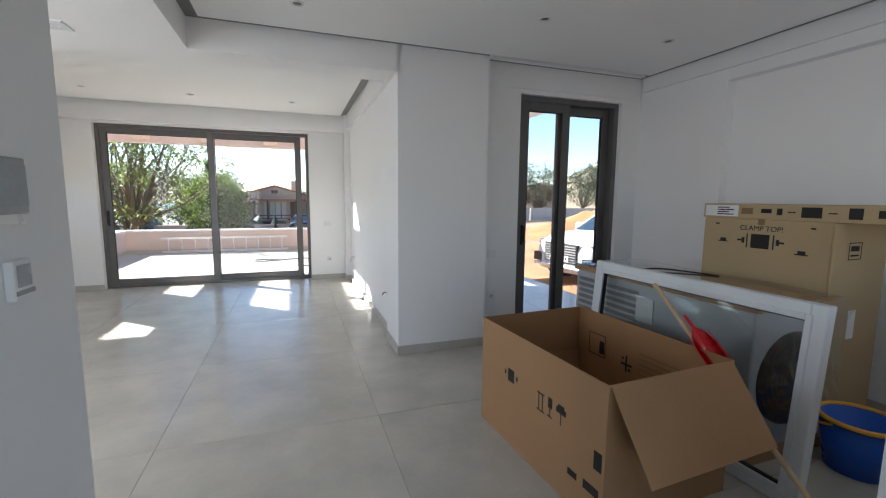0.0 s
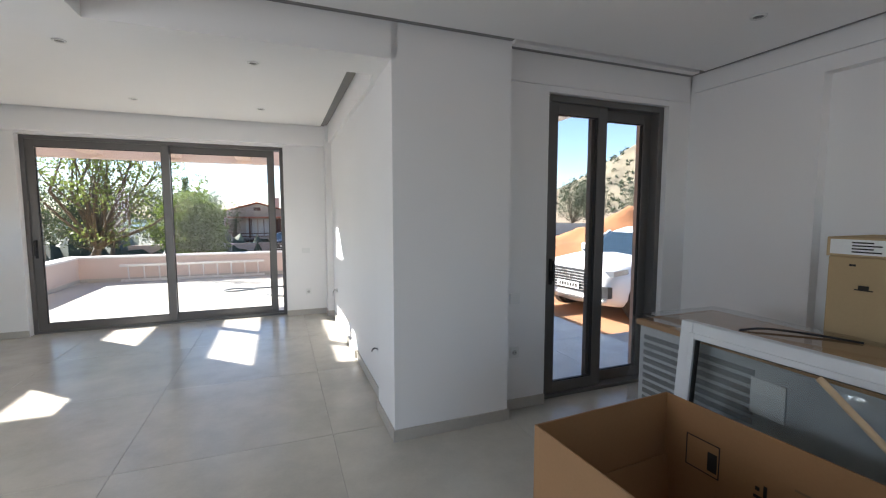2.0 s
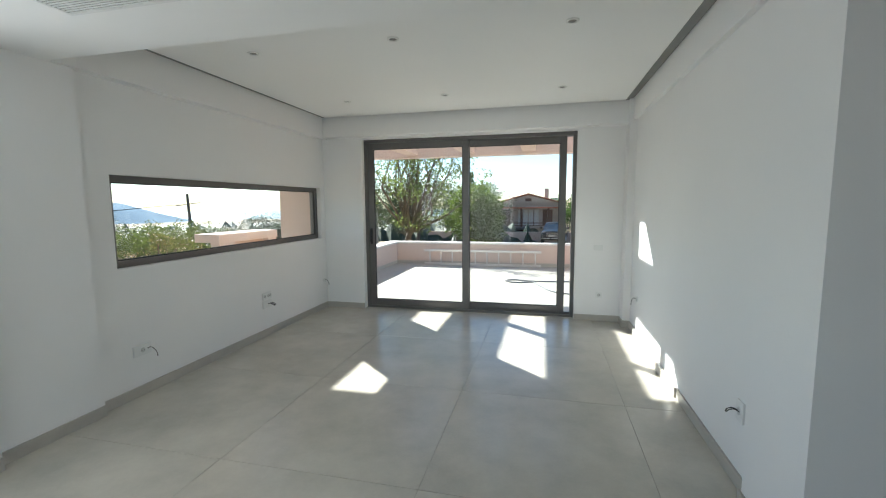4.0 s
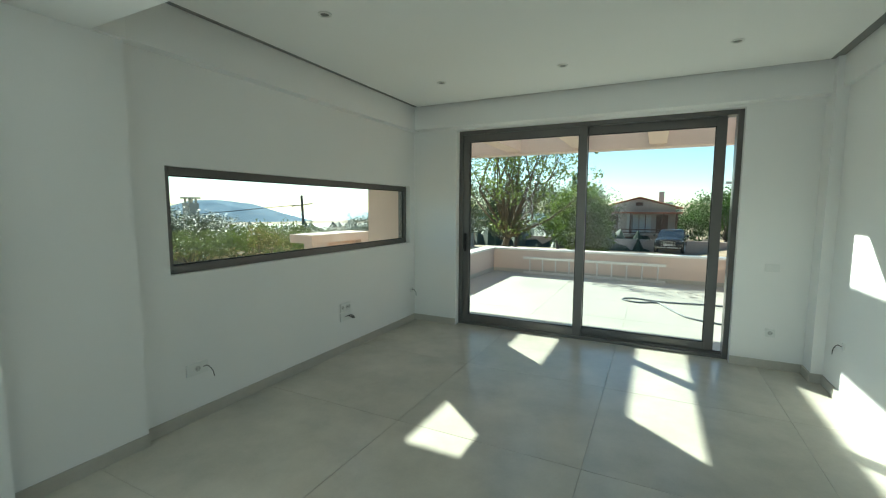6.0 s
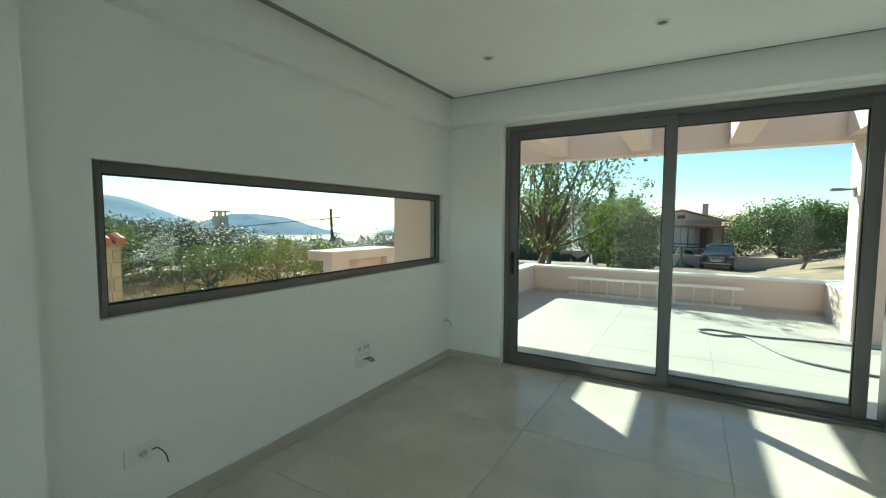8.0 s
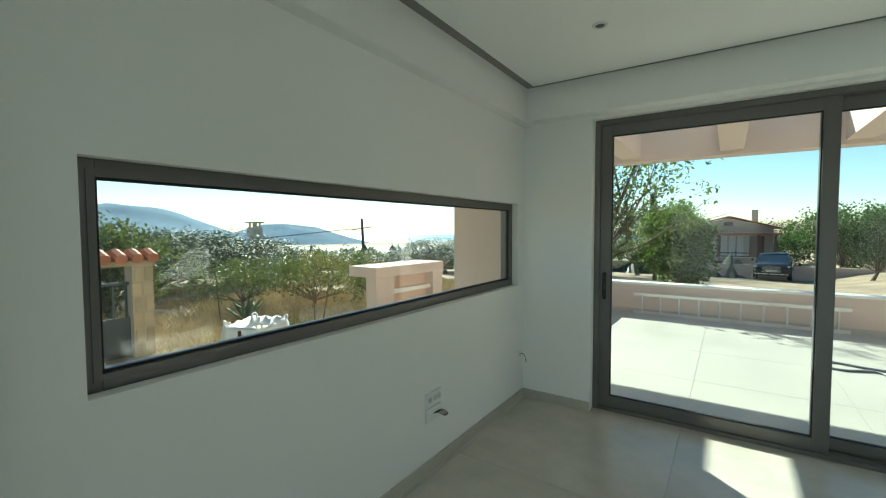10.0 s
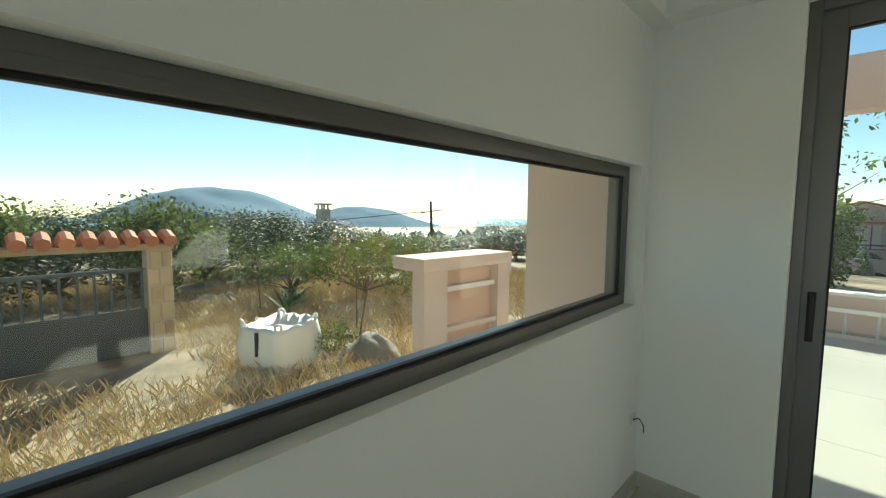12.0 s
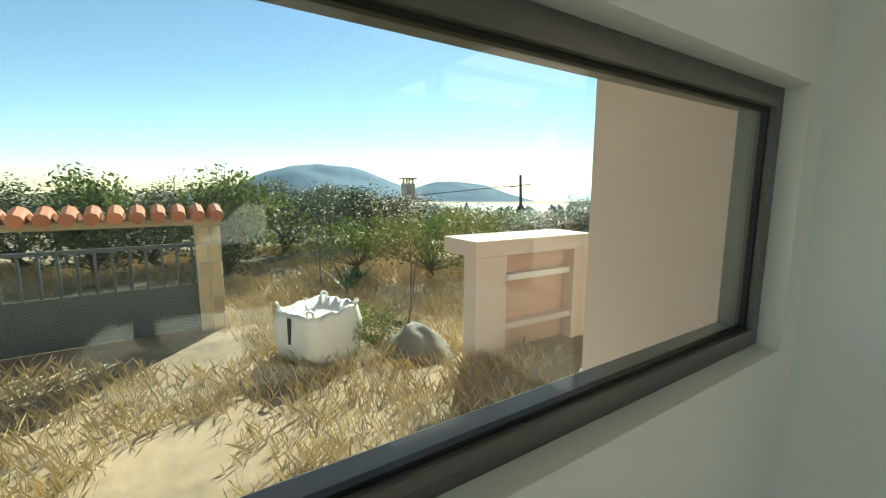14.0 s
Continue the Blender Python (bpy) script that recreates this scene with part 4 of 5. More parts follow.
def loft(sections, closed=True):
    """Skin over rings of points (all rings of the same count)."""
    bm = B()
    rings = [[bm.verts.new(p) for p in sec] for sec in sections]
    n = len(rings[0])
    for a, b in zip(rings, rings[1:]):
        for i in range(n):
            bm.faces.new((a[i], a[(i + 1) % n], b[(i + 1) % n], b[i]))
    bm.faces.new(rings[0][::-1])
    bm.faces.new(rings[-1])
    return bm


def car(m, paint, label):
    """An SUV, its nose towards -x, its wheels on z = 0."""
    c = thing("car", m, label, "car", "parked cars")
    # lower body: stations along x with half width, sill, shoulder height
    st = [(0.0, 0.62, 0.42, 0.72), (0.06, 0.78, 0.30, 0.86), (0.35, 0.89, 0.26, 0.96), (0.9, 0.92, 0.28, 1.03), (1.35, 0.925, 0.28, 1.07), (2.4, 0.925, 0.28, 1.09), (3.5, 0.92, 0.28, 1.10), (3.95, 0.88, 0.30, 1.08), (4.18, 0.78, 0.40, 0.98)]
    secs = []
    for x, w, lo, hi in st:
        mid = (lo + hi) / 2
        secs.append([(x, -w * 0.9, lo), (x, -w, lo + 0.12), (x, -w * 1.0, mid), (x, -w * 0.985, hi - 0.1), (x, -w * 0.86, hi), (x, 0, hi + 0.035), (x, w * 0.86, hi), (x, w * 0.985, hi - 0.1), (x, w, mid), (x, w, lo + 0.12), (x, w * 0.9, lo), (x, 0, lo - 0.03)])
    part("body", loft(secs), paint, c, smooth=True)
    cab = [(1.12, 0.80, 1.04, 1.07), (1.75, 0.74, 1.06, 1.44), (2.2, 0.71, 1.06, 1.52), (3.0, 0.70, 1.06, 1.53), (3.55, 0.70, 1.06, 1.47), (4.0, 0.76, 1.05, 1.09)]
    part("windows", loft([[(x, -w * 1.10, lo), (x, -w, hi - 0.02), (x, -w * 0.8, hi), (x, w * 0.8, hi), (x, w, hi - 0.02), (x, w * 1.10, lo)] for x, w, lo, hi in cab]), CGLASS, c, "dark tinted glass")
    roof = [(1.80, 0.68, 1.455), (2.2, 0.70, 1.535), (3.0, 0.69, 1.545), (3.6, 0.68, 1.475)]
    part("roof", loft([[(x, -w, z - 0.05), (x, -w * 0.92, z + 0.005), (x, 0, z + 0.02), (x, w * 0.92, z + 0.005), (x, w, z - 0.05), (x, 0, z - 0.07)] for x, w, z in roof]), paint, c, smooth=True)
    for sy in (-1, 1):
        part("pillar", rod(B(), (1.15, sy * 0.86, 1.06), (1.80, sy * 0.72, 1.46), 0.03), paint, c)
        part("pillar", rod(B(), (2.55, sy * 0.80, 1.06), (2.6, sy * 0.70, 1.50), 0.035), TRIMK, c)
        part("mirror", box(B(), 1.38, sy * 1.06 - 0.07, 1.06, 1.52, sy * 1.06 + 0.07, 1.20, 0.03), paint, c)
        hl = part("headlight", loft([[(0.03, sy * 0.50, 0.76), (0.03, sy * 0.50, 0.84), (0.06, sy * 0.58, 0.86), (0.06, sy * 0.58, 0.75)], [(0.13, sy * 0.84, 0.79), (0.13, sy * 0.84, 0.88), (0.40, sy * 0.90, 0.91), (0.40, sy * 0.905, 0.83)]]), LENS, c)
        part("air_intake", boxes((-0.005, sy * 0.72 - 0.13, 0.44, 0.10, sy * 0.72 + 0.13, 0.62)), TRIMK, c)
        for x in (0.82, 3.42):
            part("wheel_arch", rod(B(), (x, sy * 0.80, 0.36), (x, sy * 0.935, 0.36), 0.40, seg=28), TRIMK, c)
            w = part("wheel", rod(B(), (x, sy * 0.72, 0.34), (x, sy * 0.945, 0.34), 0.34, seg=28), TYRE, c)
            bm = rod(B(), (x, sy * 0.945, 0.34), (x, sy * 0.952, 0.34), 0.07, seg=12)
            for k in range(5):
                a = 2 * math.pi * k / 5
                for da in (-0.14, 0.14):
                    rod(bm, (x, sy * 0.95, 0.34), (x + 0.235 * math.cos(a + da), sy * 0.95, 0.34 + 0.235 * math.sin(a + da)), 0.022, 0.018, 6)
            tube(bm, [(x + 0.24 * math.cos(2 * math.pi * k / 24), sy * 0.948, 0.34 + 0.24 * math.sin(2 * math.pi * k / 24)) for k in range(25)], 0.018, 5)
            part("rim", bm, RIM, w)
    g = part("grille", boxes((-0.03, -0.46, 0.48, 0.06, 0.46, 0.86)), TRIMK, c)
    for k in range(7):
        part("grille_bar", boxes((-0.045, -0.44, 0.51 + 0.05 * k, -0.03, 0.44, 0.522 + 0.05 * k)), RIM, g)
    part("bumper_bar", box(B(), -0.05, -0.80, 0.36, 0.05, 0.80, 0.42, 0.015), RIM, c)
    pl = part("number_plate", boxes((-0.056, -0.26, 0.52, -0.046, 0.26, 0.63)), PLASTIC_W, c)
    for k in range(7):
        part("plate_mark", boxes((-0.060, -0.22 + 0.065 * k, 0.545, -0.056, -0.18 + 0.065 * k, 0.605)), INK, pl)
    return c


car(pose(5.15, 7.2, -0.385, 0, 0, 6), CARW, "white SUV parked on the earth yard")
dc = car(pose(0.6, 35.5, land(0.6, 35.5), 0, 0, 82), CARK, "black SUV parked before the neighbour's house")
car(pose(9.0, 51.0, land(9.0, 51) + 0.02, 0, 0, 200), CARW, "white car parked by the hedge")
for k in range(7):
    tagged(part("boundary_fence", boxes((-1.4, -0.06, 0, 1.4, 0.06, 0.9)), CONC, m=pose(9 + 2.9 * k, 27, land(9 + 2.9 * k, 27))), "grey boundary fence panel", "fence", "fence panels")
for x, y, s in ((12, 29.5, 0.9), (16, 31, 1.0), (20, 31, 1.1), (25, 33, 1.1), (30, 35, 1.2), (36, 36, 1.2), (43, 40, 1.3), (15, 36, 1.1)):
    again(olive, x, y, s, 33 * x)

# ---- kitchen things ----
def face_marks(parent, marks, fx, material=None):
    """Flat marks on a face, mostly print: each mark is y0, z0, y1, z1 on the plane x = fx (or a function)."""
    for y0, z0, y1, z1 in marks:
        part("print", box(B(), fx - 0.001, y0, z0, fx + 0.0006, y1, z1), material or INK, parent)


# open carton: local x across (0.735), y along (1.03), origin at its centre on the floor
cw, cl, ch, ct = 0.735, 1.03, 0.635, 0.007
oc = thing("open_carton", pose(1.605, 1.856, 0, 0, 0, 3.2), "large open brown cardboard box with one flap folded out", "cardboard box")
part("side", box(B(), -cw / 2, -cl / 2, 0, -cw / 2 + ct, cl / 2, ch), CARD, oc)
part("side", box(B(), cw / 2 - ct, -cl / 2, 0, cw / 2, cl / 2, ch), CARD_SHADE, oc)
part("end", box(B(), -cw / 2 + ct, cl / 2 - ct, 0, cw / 2 - ct, cl / 2, ch), CARD_SHADE, oc)
part("end", box(B(), -cw / 2 + ct, -cl / 2, 0, cw / 2 - ct, -cl / 2 + ct, ch), CARD, oc)
part("bottom", box(B(), -cw / 2 + ct, -cl / 2 + ct, 0.002, cw / 2 - ct, cl / 2 - ct, 0.010), CARD_SHADE, oc)
fl = part("flap", box(B(), -cw / 2 + 0.012, -0.36, -0.003, cw / 2 - 0.02, 0.0, 0.004), CARD, oc, m=pose(0, -cl / 2, ch - 0.002, 54, 0, 0))
part("inner_flap", box(B(), -cw / 2 + 0.01, -0.004, -0.30, cw / 2 - 0.01, 0.002, 0), CARD_SHADE, oc, m=pose(0, cl / 2 - 0.02, ch - 0.28, -6, 0, 0))
fx = -cw / 2
# handling symbols on the long side: crossed crate with arrows, arrows up, glass, umbrella
face_marks(oc, [(0.155, 0.36, 0.215, 0.43), (0.235, 0.385, 0.25, 0.41), (0.12, 0.385, 0.135, 0.41)], fx)
face_marks(oc, [(-0.075, 0.33, -0.068, 0.42), (-0.105, 0.33, -0.098, 0.42), (-0.085, 0.41, -0.058, 0.418), (-0.115, 0.41, -0.088, 0.418), (-0.118, 0.325, -0.055, 0.331),
                 (-0.175, 0.375, -0.145, 0.425), (-0.163, 0.335, -0.157, 0.376), (-0.178, 0.33, -0.142, 0.336), (-0.275, 0.385, -0.205, 0.41), (-0.262, 0.41, -0.218, 0.425), (-0.242, 0.33, -0.237, 0.386)], fx)
# handle cut-out by the near corner: its dark hole drawn as a black patch
face_marks(oc, [(-0.50, 0.26, -0.455, 0.34)], fx)
face_marks(oc, [(-0.49, 0.14, -0.40, 0.18), (-0.36, 0.14, -0.30, 0.17)], fx)
# inside prints on the far long side
ix = cw / 2 - ct
face_marks(oc, [(0.26, 0.36, 0.265, 0.50), (0.40, 0.36, 0.405, 0.50), (0.26, 0.36, 0.405, 0.365), (0.26, 0.495, 0.405, 0.50), (0.27, 0.38, 0.31, 0.46)], ix)
face_marks(oc, [(0.05, 0.38, 0.13, 0.392), (0.085, 0.34, 0.097, 0.44), (0.06, 0.35, 0.075, 0.365), (0.11, 0.41, 0.125, 0.425)], ix)
FAINT = mat("faint_print", (0.24, 0.15, 0.075), 0.9)
face_marks(oc, [(-0.30 + 0.03 * (k % 2), 0.36 + 0.03 * k, 0.0, 0.368 + 0.03 * k) for k in range(5)], ix, FAINT)

# wrapped heat pump behind the sash
UNIT = mat("white_unit_metal", (0.50, 0.52, 0.535), 0.35, scale=8, vary=0.1)
FILM = glass_mat("stretch_film", (0.95, 0.965, 0.97), 2.0)
hp = thing("heat_pump", pose(2.57, 2.17, 0), "large white heat pump unit wrapped in stretch film", "heat pump")
ux, uy, uh = 0.30, 0.70, 0.80
part("casing", box(B(), -ux, -uy, 0.06, ux, uy, uh, 0.012), UNIT, hp)
part("plinth", boxes((-ux - 0.02, -uy - 0.02, 0, ux + 0.02, uy + 0.02, 0.06)), CARD, hp)
part("cardboard_lid", box(B(), -ux - 0.015, -uy - 0.015, uh, ux + 0.015, uy + 0.015, uh + 0.03, 0.004), CARD, hp, "cardboard lid under film")
fan = part("fan_opening", rod(B(), (0, -uy - 0.010, 0.43), (0, -uy + 0.01, 0.43), 0.25, seg=40), TRIMK, hp)
for k in range(7):
    part("guard_ring", tube(B(), [((0.03 + 0.035 * k) * math.cos(2 * math.pi * j / 32), -uy - 0.013, 0.43 + (0.03 + 0.035 * k) * math.sin(2 * math.pi * j / 32)) for j in range(33)], 0.0025, 4), TRIMK, fan)
for k in range(14):
    part("louvre", boxes((-ux - 0.006, 0.05, 0.14 + 0.045 * k, -ux, 0.66, 0.165 + 0.045 * k)), LAMP_GREY, hp)
part("label", boxes((-ux - 0.008, -0.08, 0.56, -ux - 0.002, 0.06, 0.72)), PLASTIC_W, hp, "white paper label")


def film_skin():
    bm = B()
    n = 60
    per = []
    for k in range(n):
        t = 4 * k / n
        e = [(-1, -1 + 2 * (t % 1)), (-1 + 2 * (t % 1), 1), (1, 1 - 2 * (t % 1)), (1 - 2 * (t % 1), -1)][int(t)]
        per.append(e)
    rows = []
    for j in range(14):
        h = 0.05 + (uh + 0.0) * j / 13
        row = []
        for k, (a, b) in enumerate(per):
            w = 0.038 + 0.012 * noise.noise((k * 0.5, j * 0.9, 2.0)) + 0.012 * noise.noise((k * 1.35, j * 3.1, 7.0))
            row.append(bm.verts.new((a * (ux + w), b * (uy + w), h + 0.01 * noise.noise((k * 0.3, j * 1.0, 0)))))
        rows.append(row)
    top = [bm.verts.new((a * (ux - 0.06), b * (uy - 0.06), uh + 0.042 + 0.012 * noise.noise((k * 0.8, 3, 3)))) for k, (a, b) in enumerate(per)]
    rows.append(top)
    bm.faces.new(top)
    for a, b in zip(rows, rows[1:]):
        for k in range(n):
            bm.faces.new((a[k], a[(k + 1) % n], b[(k + 1) % n], b[k]))
    return bm


fs_ob = part("stretch_film", film_skin(), FILM, hp, "crinkled clear stretch film")

# white window sash leaning on the unit
sw, shh = 1.36, 0.92
ws = thing("window_sash", pose(2.155, 1.835, 0, 0, 4.5, 0) @ pose(0, 0, 0, 0, 0, 3.0), "white aluminium window sash leaning against the wrapped unit", "window sash")
bm = yz_frame(-0.03, 0.03, -sw / 2, sw / 2, 0, shh, 0.062, 0.006)
part("frame", bm, WHITE_ALU, ws)
part("inner_frame", yz_frame(-0.036, -0.02, -sw / 2 + 0.05, sw / 2 - 0.05, 0.05, shh - 0.05, 0.028, 0.003), WHITE_ALU, ws)
part("gasket", yz_frame(-0.022, 0.004, -sw / 2 + 0.074, sw / 2 - 0.074, 0.074, shh - 0.074, 0.010, 0), RUBBER, ws)
wp = part("pane", boxes((-0.012, -sw / 2 + 0.08, 0.08, -0.006, sw / 2 - 0.08, shh - 0.08)), glass_mat("sash_glass", (0.94, 0.96, 0.96), 1.3), ws)
wp.visible_shadow = False

# tall carton and flat carton
CARD2 = mat("tan_cardboard", (0.47, 0.35, 0.20), 0.85, scale=3, vary=0.06, fine=90, bump=0.06, spec=0.2)
tc = thing("tall_carton", pose(3.2, 1.93, 0, 0, 0, 2), "tall closed tan cardboard box with handling prints", "cardboard box")
part("box", box(B(), -0.28, -0.38, 0, 0.28, 0.38, 1.235, 0.006), CARD2, tc)
part("tape", boxes((-0.282, -0.02, 1.2, 0.282, 0.02, 1.2365)), FAINT, tc)
part("corner_post", box(B(), -0.29, -0.395, 0.0, -0.20, -0.382, 1.23, 0.003), CARD2, tc)


def text_part(words, size, m, parent, material):
    cu = bpy.data.curves.new("lettering", "FONT")
    cu.body, cu.size, cu.align_x, cu.align_y, cu.extrude = words, size, "CENTER", "CENTER", 0.0004
    tmp = bpy.data.objects.new("lettering", cu)
    scene.collection.objects.link(tmp)
    bpy.context.view_layer.update()
    me = bpy.data.meshes.new_from_object(tmp.evaluated_get(bpy.context.evaluated_depsgraph_get()))
    bpy.data.objects.remove(tmp)
    me.materials.clear()
    me.materials.append(material)
    ob = new("lettering", me)
    ob.parent, ob.matrix_basis = parent, m
    return ob


FACE_W = Matrix(((0, 0, -1, 0), (-1, 0, 0, 0), (0, 1, 0, 0), (0, 0, 0, 1)))
text_part("CLAMP TOP!", 0.046, Matrix.Translation((-0.2812, 0.0, 1.175)) @ FACE_W, tc, INK)
face_marks(tc, [(-0.055, 1.05, 0.055, 1.14), (0.075, 1.05, 0.083, 1.14), (-0.083, 1.05, -0.075, 1.14), (0.10, 1.09, 0.14, 1.102), (-0.14, 1.09, -0.10, 1.102), (0.095, 1.078, 0.112, 1.114), (-0.112, 1.078, -0.095, 1.114),
                 (0.20, 1.075, 0.27, 1.081), (0.215, 1.081, 0.255, 1.10), (-0.27, 1.035, -0.20, 1.041), (-0.255, 1.041, -0.215, 1.06), (0.27, 1.19, 0.295, 1.2), (-0.295, 1.19, -0.27, 1.2)], -0.2806)
bm = B()
for x0, z0, x1, z1 in ((-0.12, 1.02, -0.115, 1.12), (0.0, 1.02, 0.005, 1.12), (-0.12, 1.115, 0.005, 1.12), (-0.12, 1.02, 0.005, 1.025), (-0.10, 1.04, -0.02, 1.05), (-0.10, 1.07, -0.02, 1.10)):
    part("print", box(B(), x0, -0.3812, z0, x1, -0.3796, z1), INK, tc)
part("label", boxes((-0.05, -0.3815, 0.55, 0.02, -0.38, 0.72)), PLASTIC_W, tc, "white paper label")
fc = thing("flat_carton", pose(3.16, 1.72, 1.2352, 0, 0, 3), "long flat cardboard box with handling prints and white labels", "cardboard box")
part("box", box(B(), -0.23, -0.62, 0.0, 0.23, 0.60, 0.095, 0.004), CARD2, fc)
face_marks(fc, [(-0.10, 0.02, 0.0, 0.08), (0.03, 0.045, 0.07, 0.052), (-0.17, 0.045, -0.13, 0.052), (0.10, 0.03, 0.13, 0.07), (0.16, 0.04, 0.22, 0.066), (-0.28, 0.02, -0.22, 0.08), (-0.40, 0.03, -0.34, 0.07), (-0.46, 0.02, -0.42, 0.08)], -0.2306)
face_marks(fc, [(0.27, 0.03, 0.34, 0.07)], -0.2306, FAINT)
lb = part("label", boxes((-0.2312, 0.36, 0.012, -0.229, 0.585, 0.085)), PLASTIC_W, fc, "white printed label")
for k in range(4):
    part("label_line", boxes((-0.2318, 0.39 + 0.03 * (k % 2), 0.022 + 0.015 * k, -0.2312, 0.50, 0.029 + 0.015 * k)), INK, lb)
part("label", boxes((-0.2312, -0.60, 0.015, -0.229, -0.50, 0.085)), PLASTIC_W, fc, "white printed label")

# bucket
BLUE = mat("blue_plastic", (0.012, 0.10, 0.50), 0.35, scale=6, vary=0.06)
AMBER = mat("orange_plastic", (0.85, 0.42, 0.03), 0.4, scale=6, vary=0.05)
bk = thing("bucket", pose(2.80, 1.265, 0), "blue plastic bucket with an orange rim", "bucket")
bm = B()
rings = []
for r, h in ((0.125, 0.0), (0.165, 0.27), (0.158, 0.27), (0.118, 0.012)):
    rings.append([bm.verts.new((r * math.cos(2 * math.pi * k / 40), r * math.sin(2 * math.pi * k / 40), h)) for k in range(40)])
for a, b in zip(rings, rings[1:]):
    for k in range(40):
        bm.faces.new((a[k], a[(k + 1) % 40], b[(k + 1) % 40], b[k]))
bm.faces.new(rings[0][::-1])
bm.faces.new(rings[-1])
part("body", bm, BLUE, bk, smooth=True)
part("rim", tube(B(), [(0.168 * math.cos(2 * math.pi * k / 40), 0.168 * math.sin(2 * math.pi * k / 40), 0.268) for k in range(41)], 0.012, 8), AMBER, bk, "orange plastic rim", smooth=True)
part("handle", tube(B(), [(0.172 * math.cos(a), 0.03 + 0.172 * math.sin(a), 0.25 - 0.05 * math.sin(a)) for a in [math.pi * k / 16 for k in range(17)]], 0.006, 6), AMBER, bk)
# broom stick with dustpan
WOODS = mat("pale_beech_stick", (0.60, 0.44, 0.27), 0.6, scale=12, vary=0.12, fine=80)
REDP = mat("red_plastic", (0.62, 0.012, 0.02), 0.3, scale=6, vary=0.05)
a, b = Vector((2.02, 1.86, 0.885)), Vector((1.98, 0.78, 0.012))
tagged(part("broom_stick", rod(B(), a, b, 0.0115, seg=14), WOODS, smooth=False), "pale wooden broom stick leaning on the open box", "stick")
dz = (b - a).normalized()
dx = Vector((0.75, 0.62, -0.25))
dx = (dx - dz * dx.dot(dz)).normalized()
dy = dz.cross(dx)
basis = Matrix((dx, dy, dz)).transposed().to_4x4()
side = 1.0 if dy.z > 0 else -1.0
dp = thing("dustpan", Matrix.Translation(a.lerp(b, 0.24) + dy * side * 0.03) @ basis, "red plastic dustpan hung on the broom stick", "dustpan")
secs = [[(-0.032, -w, z), (-0.020, -w, z), (-0.015, 0, z), (-0.020, w, z), (-0.032, w, z), (-0.028 - d, 0, z)] for z, w, d in ((-0.12, 0.012, 0.0), (-0.02, 0.016, 0.002), (0.02, 0.06, 0.012), (0.10, 0.085, 0.02), (0.22, 0.10, 0.01))]
part("pan", loft(secs), REDP, dp, smooth=True)
part("lip", box(B(), -0.045, -0.10, 0.215, -0.018, 0.10, 0.228, 0.004), REDP, dp)
for sy in (-1, 1):
    part("side", box(B(), -0.075, sy * 0.088 - 0.004, 0.03, -0.022, sy * 0.088 + 0.004, 0.22, 0.003), REDP, dp)
dp.scale = (0.75, 0.55, 0.82)
# cable on top of the unit
tagged(part("power_cable", tube(B(), spline([(2.5, 2.45, uh + 0.05), (2.62, 2.40, uh + 0.058), (2.75, 2.25, uh + 0.052), (2.83, 2.1, uh + 0.045)]), 0.006), CABLE, smooth=True), "black cable lying on the wrapped unit", "cable")

# ---- wall fittings ----
def plate(m, w, h, sockets, label, wires=0, slots=0, side=1):
    """A wall plate; local x along the wall, y into the room, z up; centre at the origin."""
    p = thing("wall_socket", m, label, "socket", "wall sockets")
    part("plate", box(B(), -w / 2, 0, -h / 2, w / 2, 0.012, h / 2, 0.003), PLASTIC_W, p)
    for cx in sockets:
        s = part("socket", rod(B(), (cx, 0.008, 0), (cx, 0.0145, 0), 0.024, seg=24), PLASTIC_W, p)
        part("recess", rod(B(), (cx, 0.0146, 0), (cx, 0.0152, 0), 0.0195, seg=24), mat_recess, s)
        for dx in (-0.0095, 0.0095):
            part("pin_hole", rod(B(), (cx + dx, 0.0152, 0), (cx + dx, 0.0158, 0), 0.003, seg=8), CABLE, s)
    for k in range(slots):
        part("port", rod(B(), (-w / 2 + 0.03 + 0.025 * k, 0.012, 0), (-w / 2 + 0.03 + 0.025 * k, 0.0135, 0), 0.006, seg=10), CABLE, p)
    for k in range(wires):
        x0 = (w / 2 - 0.035 - 0.016 * k) * side
        drop = 0.075 if wires == 1 else 0.03
        part("wire", tube(B(), spline([(x0, 0.012, 0.0), (x0 + 0.015 * side, 0.035, 0.008), (x0 + 0.04 * side, 0.05, -0.4 * drop), (x0 + (0.05 + 0.008 * k) * side, 0.052, -drop)], 6), 0.0028, 5), CABLE, p)
    return p


mat_recess = mat("grey_socket_recess", (0.55, 0.56, 0.55), 0.5)
WEST = pose(0, 0, 0, 0, 0, -90)


def on_west(y, z):
    return pose(WX, y, z, 0, 0, -90)


plate(on_west(4.37, 0.352), 0.15, 0.085, (0.0,), "white double wall socket with a loose black wire", wires=1, side=-1)
plate(on_west(5.91, 0.45), 0.155, 0.085, (0.045, -0.015, -0.05), "white triple wall socket")
plate(on_west(5.91, 0.355), 0.155, 0.085, (), "white wall outlet with loose black wires", wires=4, slots=2, side=-1)
plate(on_west(7.20, 0.40), 0.05, 0.05, (), "small white outlet with a loose wire", wires=1, side=-1)
plate(pose(1.89, 3.655, 0.43, 0, 0, 180), 0.08, 0.08, (0.0,), "white wall socket beside the kitchen door")
plate(pose(1.89, 3.655, 0.83, 0, 0, 180), 0.08, 0.08, (), "white blank wall plate beside the kitchen door")
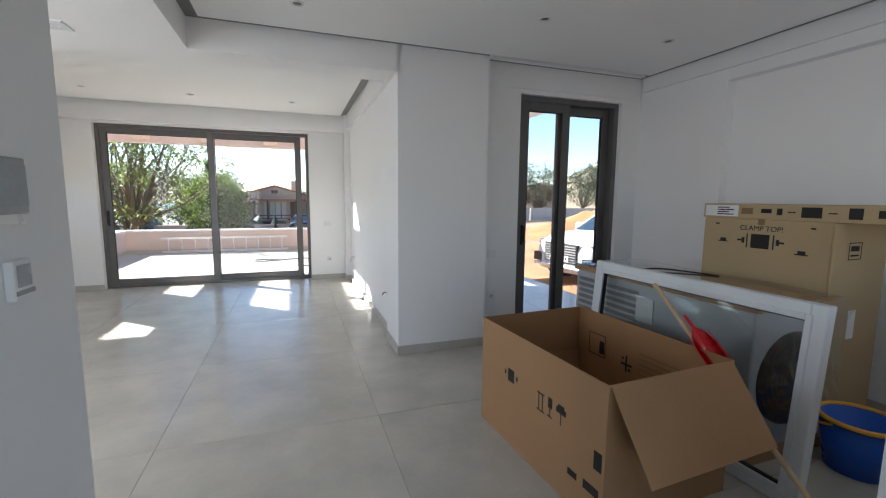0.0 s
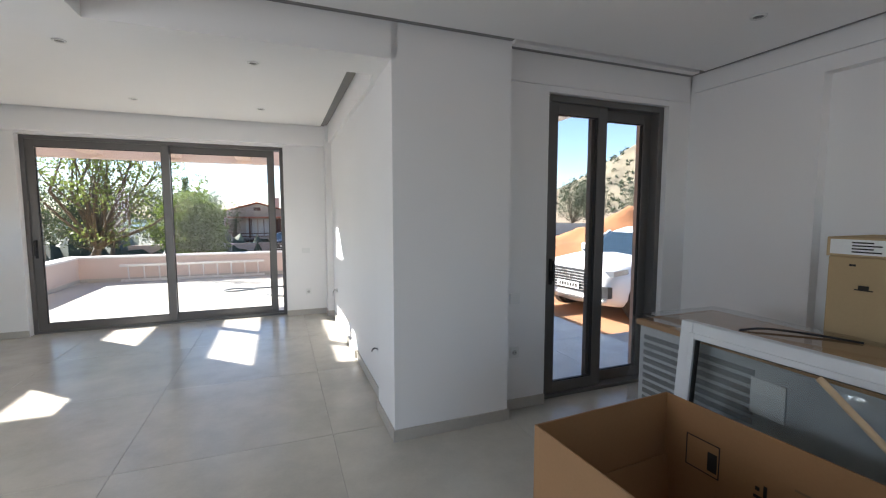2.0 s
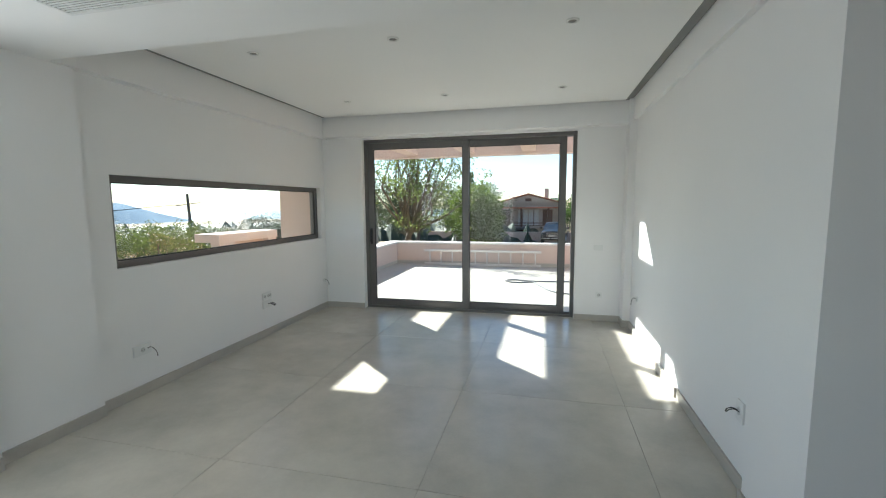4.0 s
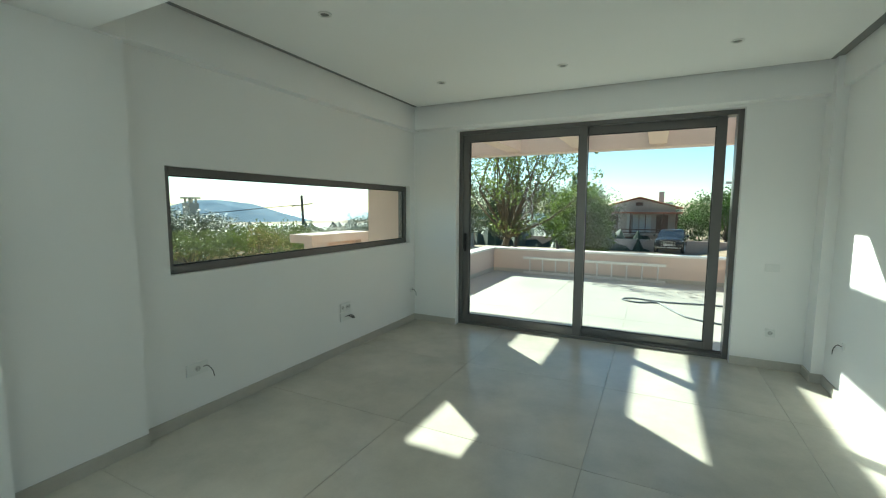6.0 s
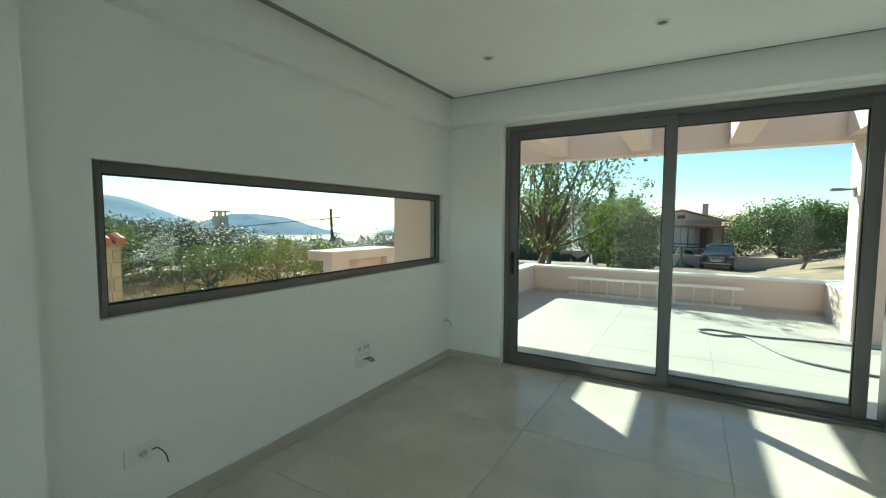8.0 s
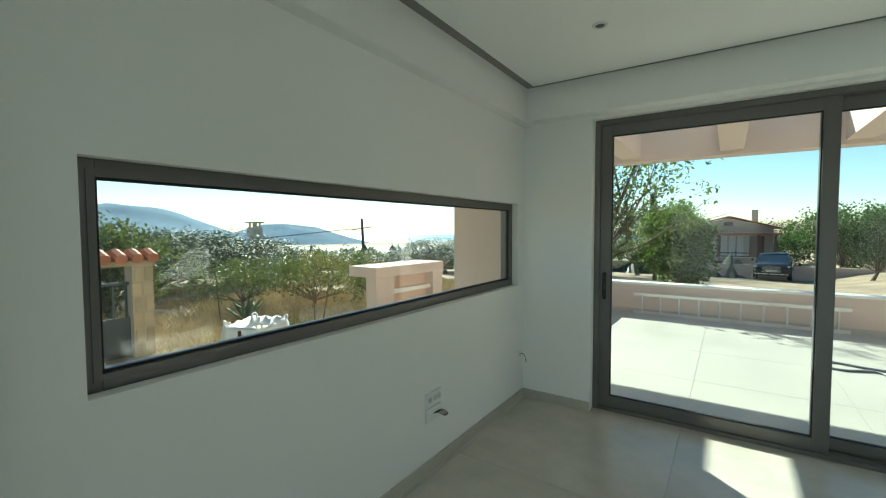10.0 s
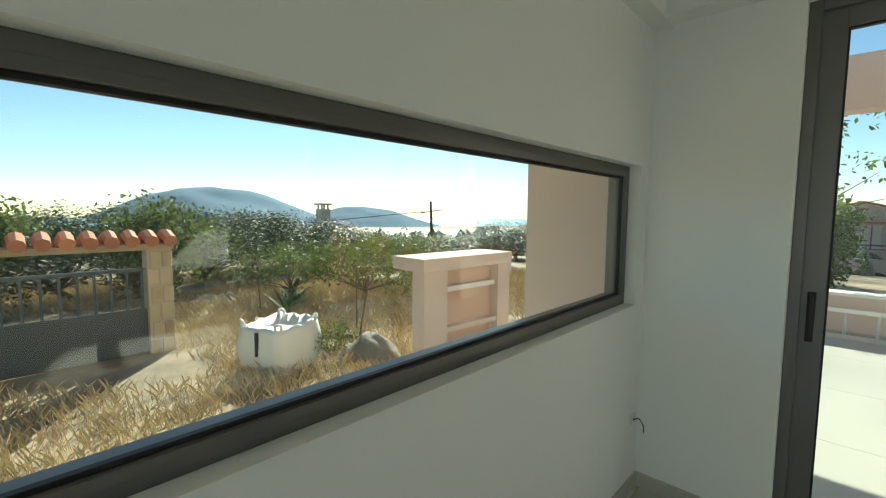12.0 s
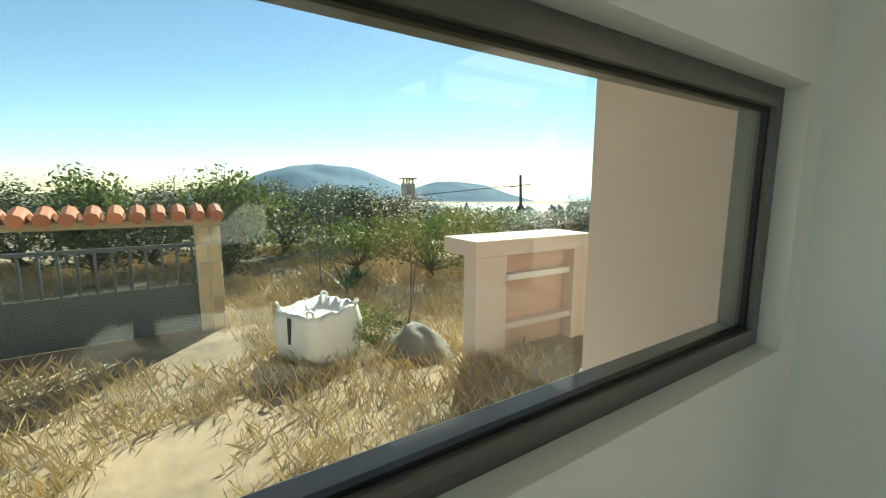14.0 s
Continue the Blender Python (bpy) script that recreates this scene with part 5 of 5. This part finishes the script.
plate(pose(1.01, 4.17, 0.40, 0, 0, 90), 0.08, 0.11, (0.0,), "white wall outlet with hanging wires", wires=2)
plate(pose(1.01, 6.72, 0.42, 0, 0, 90), 0.05, 0.05, (), "small white outlet with a loose wire", wires=1)
plate(pose(0.68, WN, 0.33, 0, 0, 180), 0.075, 0.075, (0.0,), "white wall socket beside the terrace door")
plate(pose(0.66, WN, 0.92, 0, 0, 180), 0.11, 0.07, (), "white light switch beside the terrace door")
# thermostats on the partition
SCREEN = mat("grey_screen", (0.30, 0.33, 0.35), 0.25)
th = thing("control_panel", pose(-0.56, 1.395, 1.375, 0, 0, -90), "white wall control panel with a grey frame", "control panel")
part("panel", box(B(), -0.12, 0, -0.10, 0.085, 0.022, 0.075, 0.005), PLASTIC_W, th)
part("frame", box(B(), -0.12, 0.022, -0.075, 0.08, 0.030, 0.07, 0.004), LAMP_GREY, th)
part("screen", boxes((-0.115, 0.030, -0.055, 0.062, 0.032, 0.052)), SCREEN, th)
t2 = thing("thermostat", pose(-0.56, 1.47, 1.13, 0, 0, -90), "small white wall thermostat with a grey display", "thermostat")
part("case", box(B(), -0.042, 0, -0.055, 0.042, 0.024, 0.05, 0.005), PLASTIC_W, t2)
part("display", boxes((-0.03, 0.024, -0.02, 0.03, 0.0255, 0.038)), SCREEN, t2)
part("lower_strip", boxes((-0.04, 0.024, -0.04, 0.04, 0.0265, -0.028)), LAMP_GREY, t2)
# recessed spots
SPOTW = mat("white_spot_ring", (0.74, 0.74, 0.72), 0.4)
SPOTD = mat("dark_spot_bore", (0.16, 0.16, 0.15), 0.5)
spot = None
for x, y, z in [(a, b, ZL) for b in (4.73, 6.31) for a in (-2.16, -1.04, 0.16)] + [(0.2, 3.0, ZK), (1.76, 2.66, ZK), (2.85, 2.68, ZK), (0.2, 1.6, ZK), (1.76, 1.4, ZK), (2.85, 1.4, ZK)]:
    if spot is None:
        spot = thing("ceiling_spot", pose(x, y, z), "small round white recessed ceiling spot, switched off", "ceiling spot", "ceiling spots")
        bm = B()
        rr = []
        for r, h in ((0.042, 0.0), (0.040, -0.007), (0.028, -0.007), (0.027, -0.001)):
            rr.append([bm.verts.new((r * math.cos(2 * math.pi * k / 28), r * math.sin(2 * math.pi * k / 28), h)) for k in range(28)])
        for p, q in zip(rr, rr[1:]):
            for k in range(28):
                bm.faces.new((p[k], p[(k + 1) % 28], q[(k + 1) % 28], q[k]))
        part("ring", bm, SPOTW, spot)
        part("bore", rod(B(), (0, 0, -0.0025), (0, 0, -0.0005), 0.0265, seg=24), SPOTD, spot)
    else:
        copy_thing(spot, pose(x, y, z))
# air grille in the soffit
gr = thing("air_grille", pose(-1.62, 3.335, ZS), "white linear air grille in the soffit", "air grille")
part("frame", boxes((-0.52, -0.085, -0.008, 0.52, -0.070, 0.0), (-0.52, 0.070, -0.008, 0.52, 0.085, 0.0), (-0.52, -0.07, -0.008, -0.505, 0.07, 0.0), (0.505, -0.07, -0.008, 0.52, 0.07, 0.0)), PLASTIC_W, gr)
part("backing", boxes((-0.505, -0.07, -0.0025, 0.505, 0.07, -0.0005)), SPOTD, gr)
for k in range(8):
    part("slat", boxes((-0.505, -0.062 + 0.0175 * k, -0.0075, 0.505, -0.056 + 0.0175 * k, -0.0025)), PLASTIC_W, gr)

# ---- floor tiles ----
def tile_field(parent, name, material, xs, ys, z0, z1, clip):
    joint = 0.0015
    cache = {}
    for a, b in zip(xs, xs[1:]):
        for c, d in zip(ys, ys[1:]):
            x0, x1, y0, y1 = max(a, clip[0]) + joint, min(b, clip[1]) - joint, max(c, clip[2]) + joint, min(d, clip[3]) - joint
            if x1 - x0 < 0.03 or y1 - y0 < 0.03:
                continue
            key = (round(x1 - x0, 3), round(y1 - y0, 3))
            if key not in cache:
                bm = B()
                box(bm, -key[0] / 2, -key[1] / 2, z0, key[0] / 2, key[1] / 2, z1, 0.0012)
                me = bpy.data.meshes.new(name)
                bm.to_mesh(me)
                bm.free()
                me.materials.append(material)
                cache[key] = me
            ob = new(name, cache[key])
            ob.parent = parent
            ob.location = ((x0 + x1) / 2, (y0 + y1) / 2, 0)


tile_field(floor, "tile", TILE, [-3.0 - 1.2 + 1.2 * k for k in range(8)], [2.56 + 1.2 * k for k in range(-4, 6)], -0.008, 0.0, (-3.28, 3.9, -2.2, 7.56))
tile_field(terrace, "terrace_tile", TERRACE, [-4.2 + 1.2 * k for k in range(7)], [7.56 + 1.2 * k for k in range(6)], TZ - 0.012, TZ, (-3.72, 2.1, 7.56, 12.22))
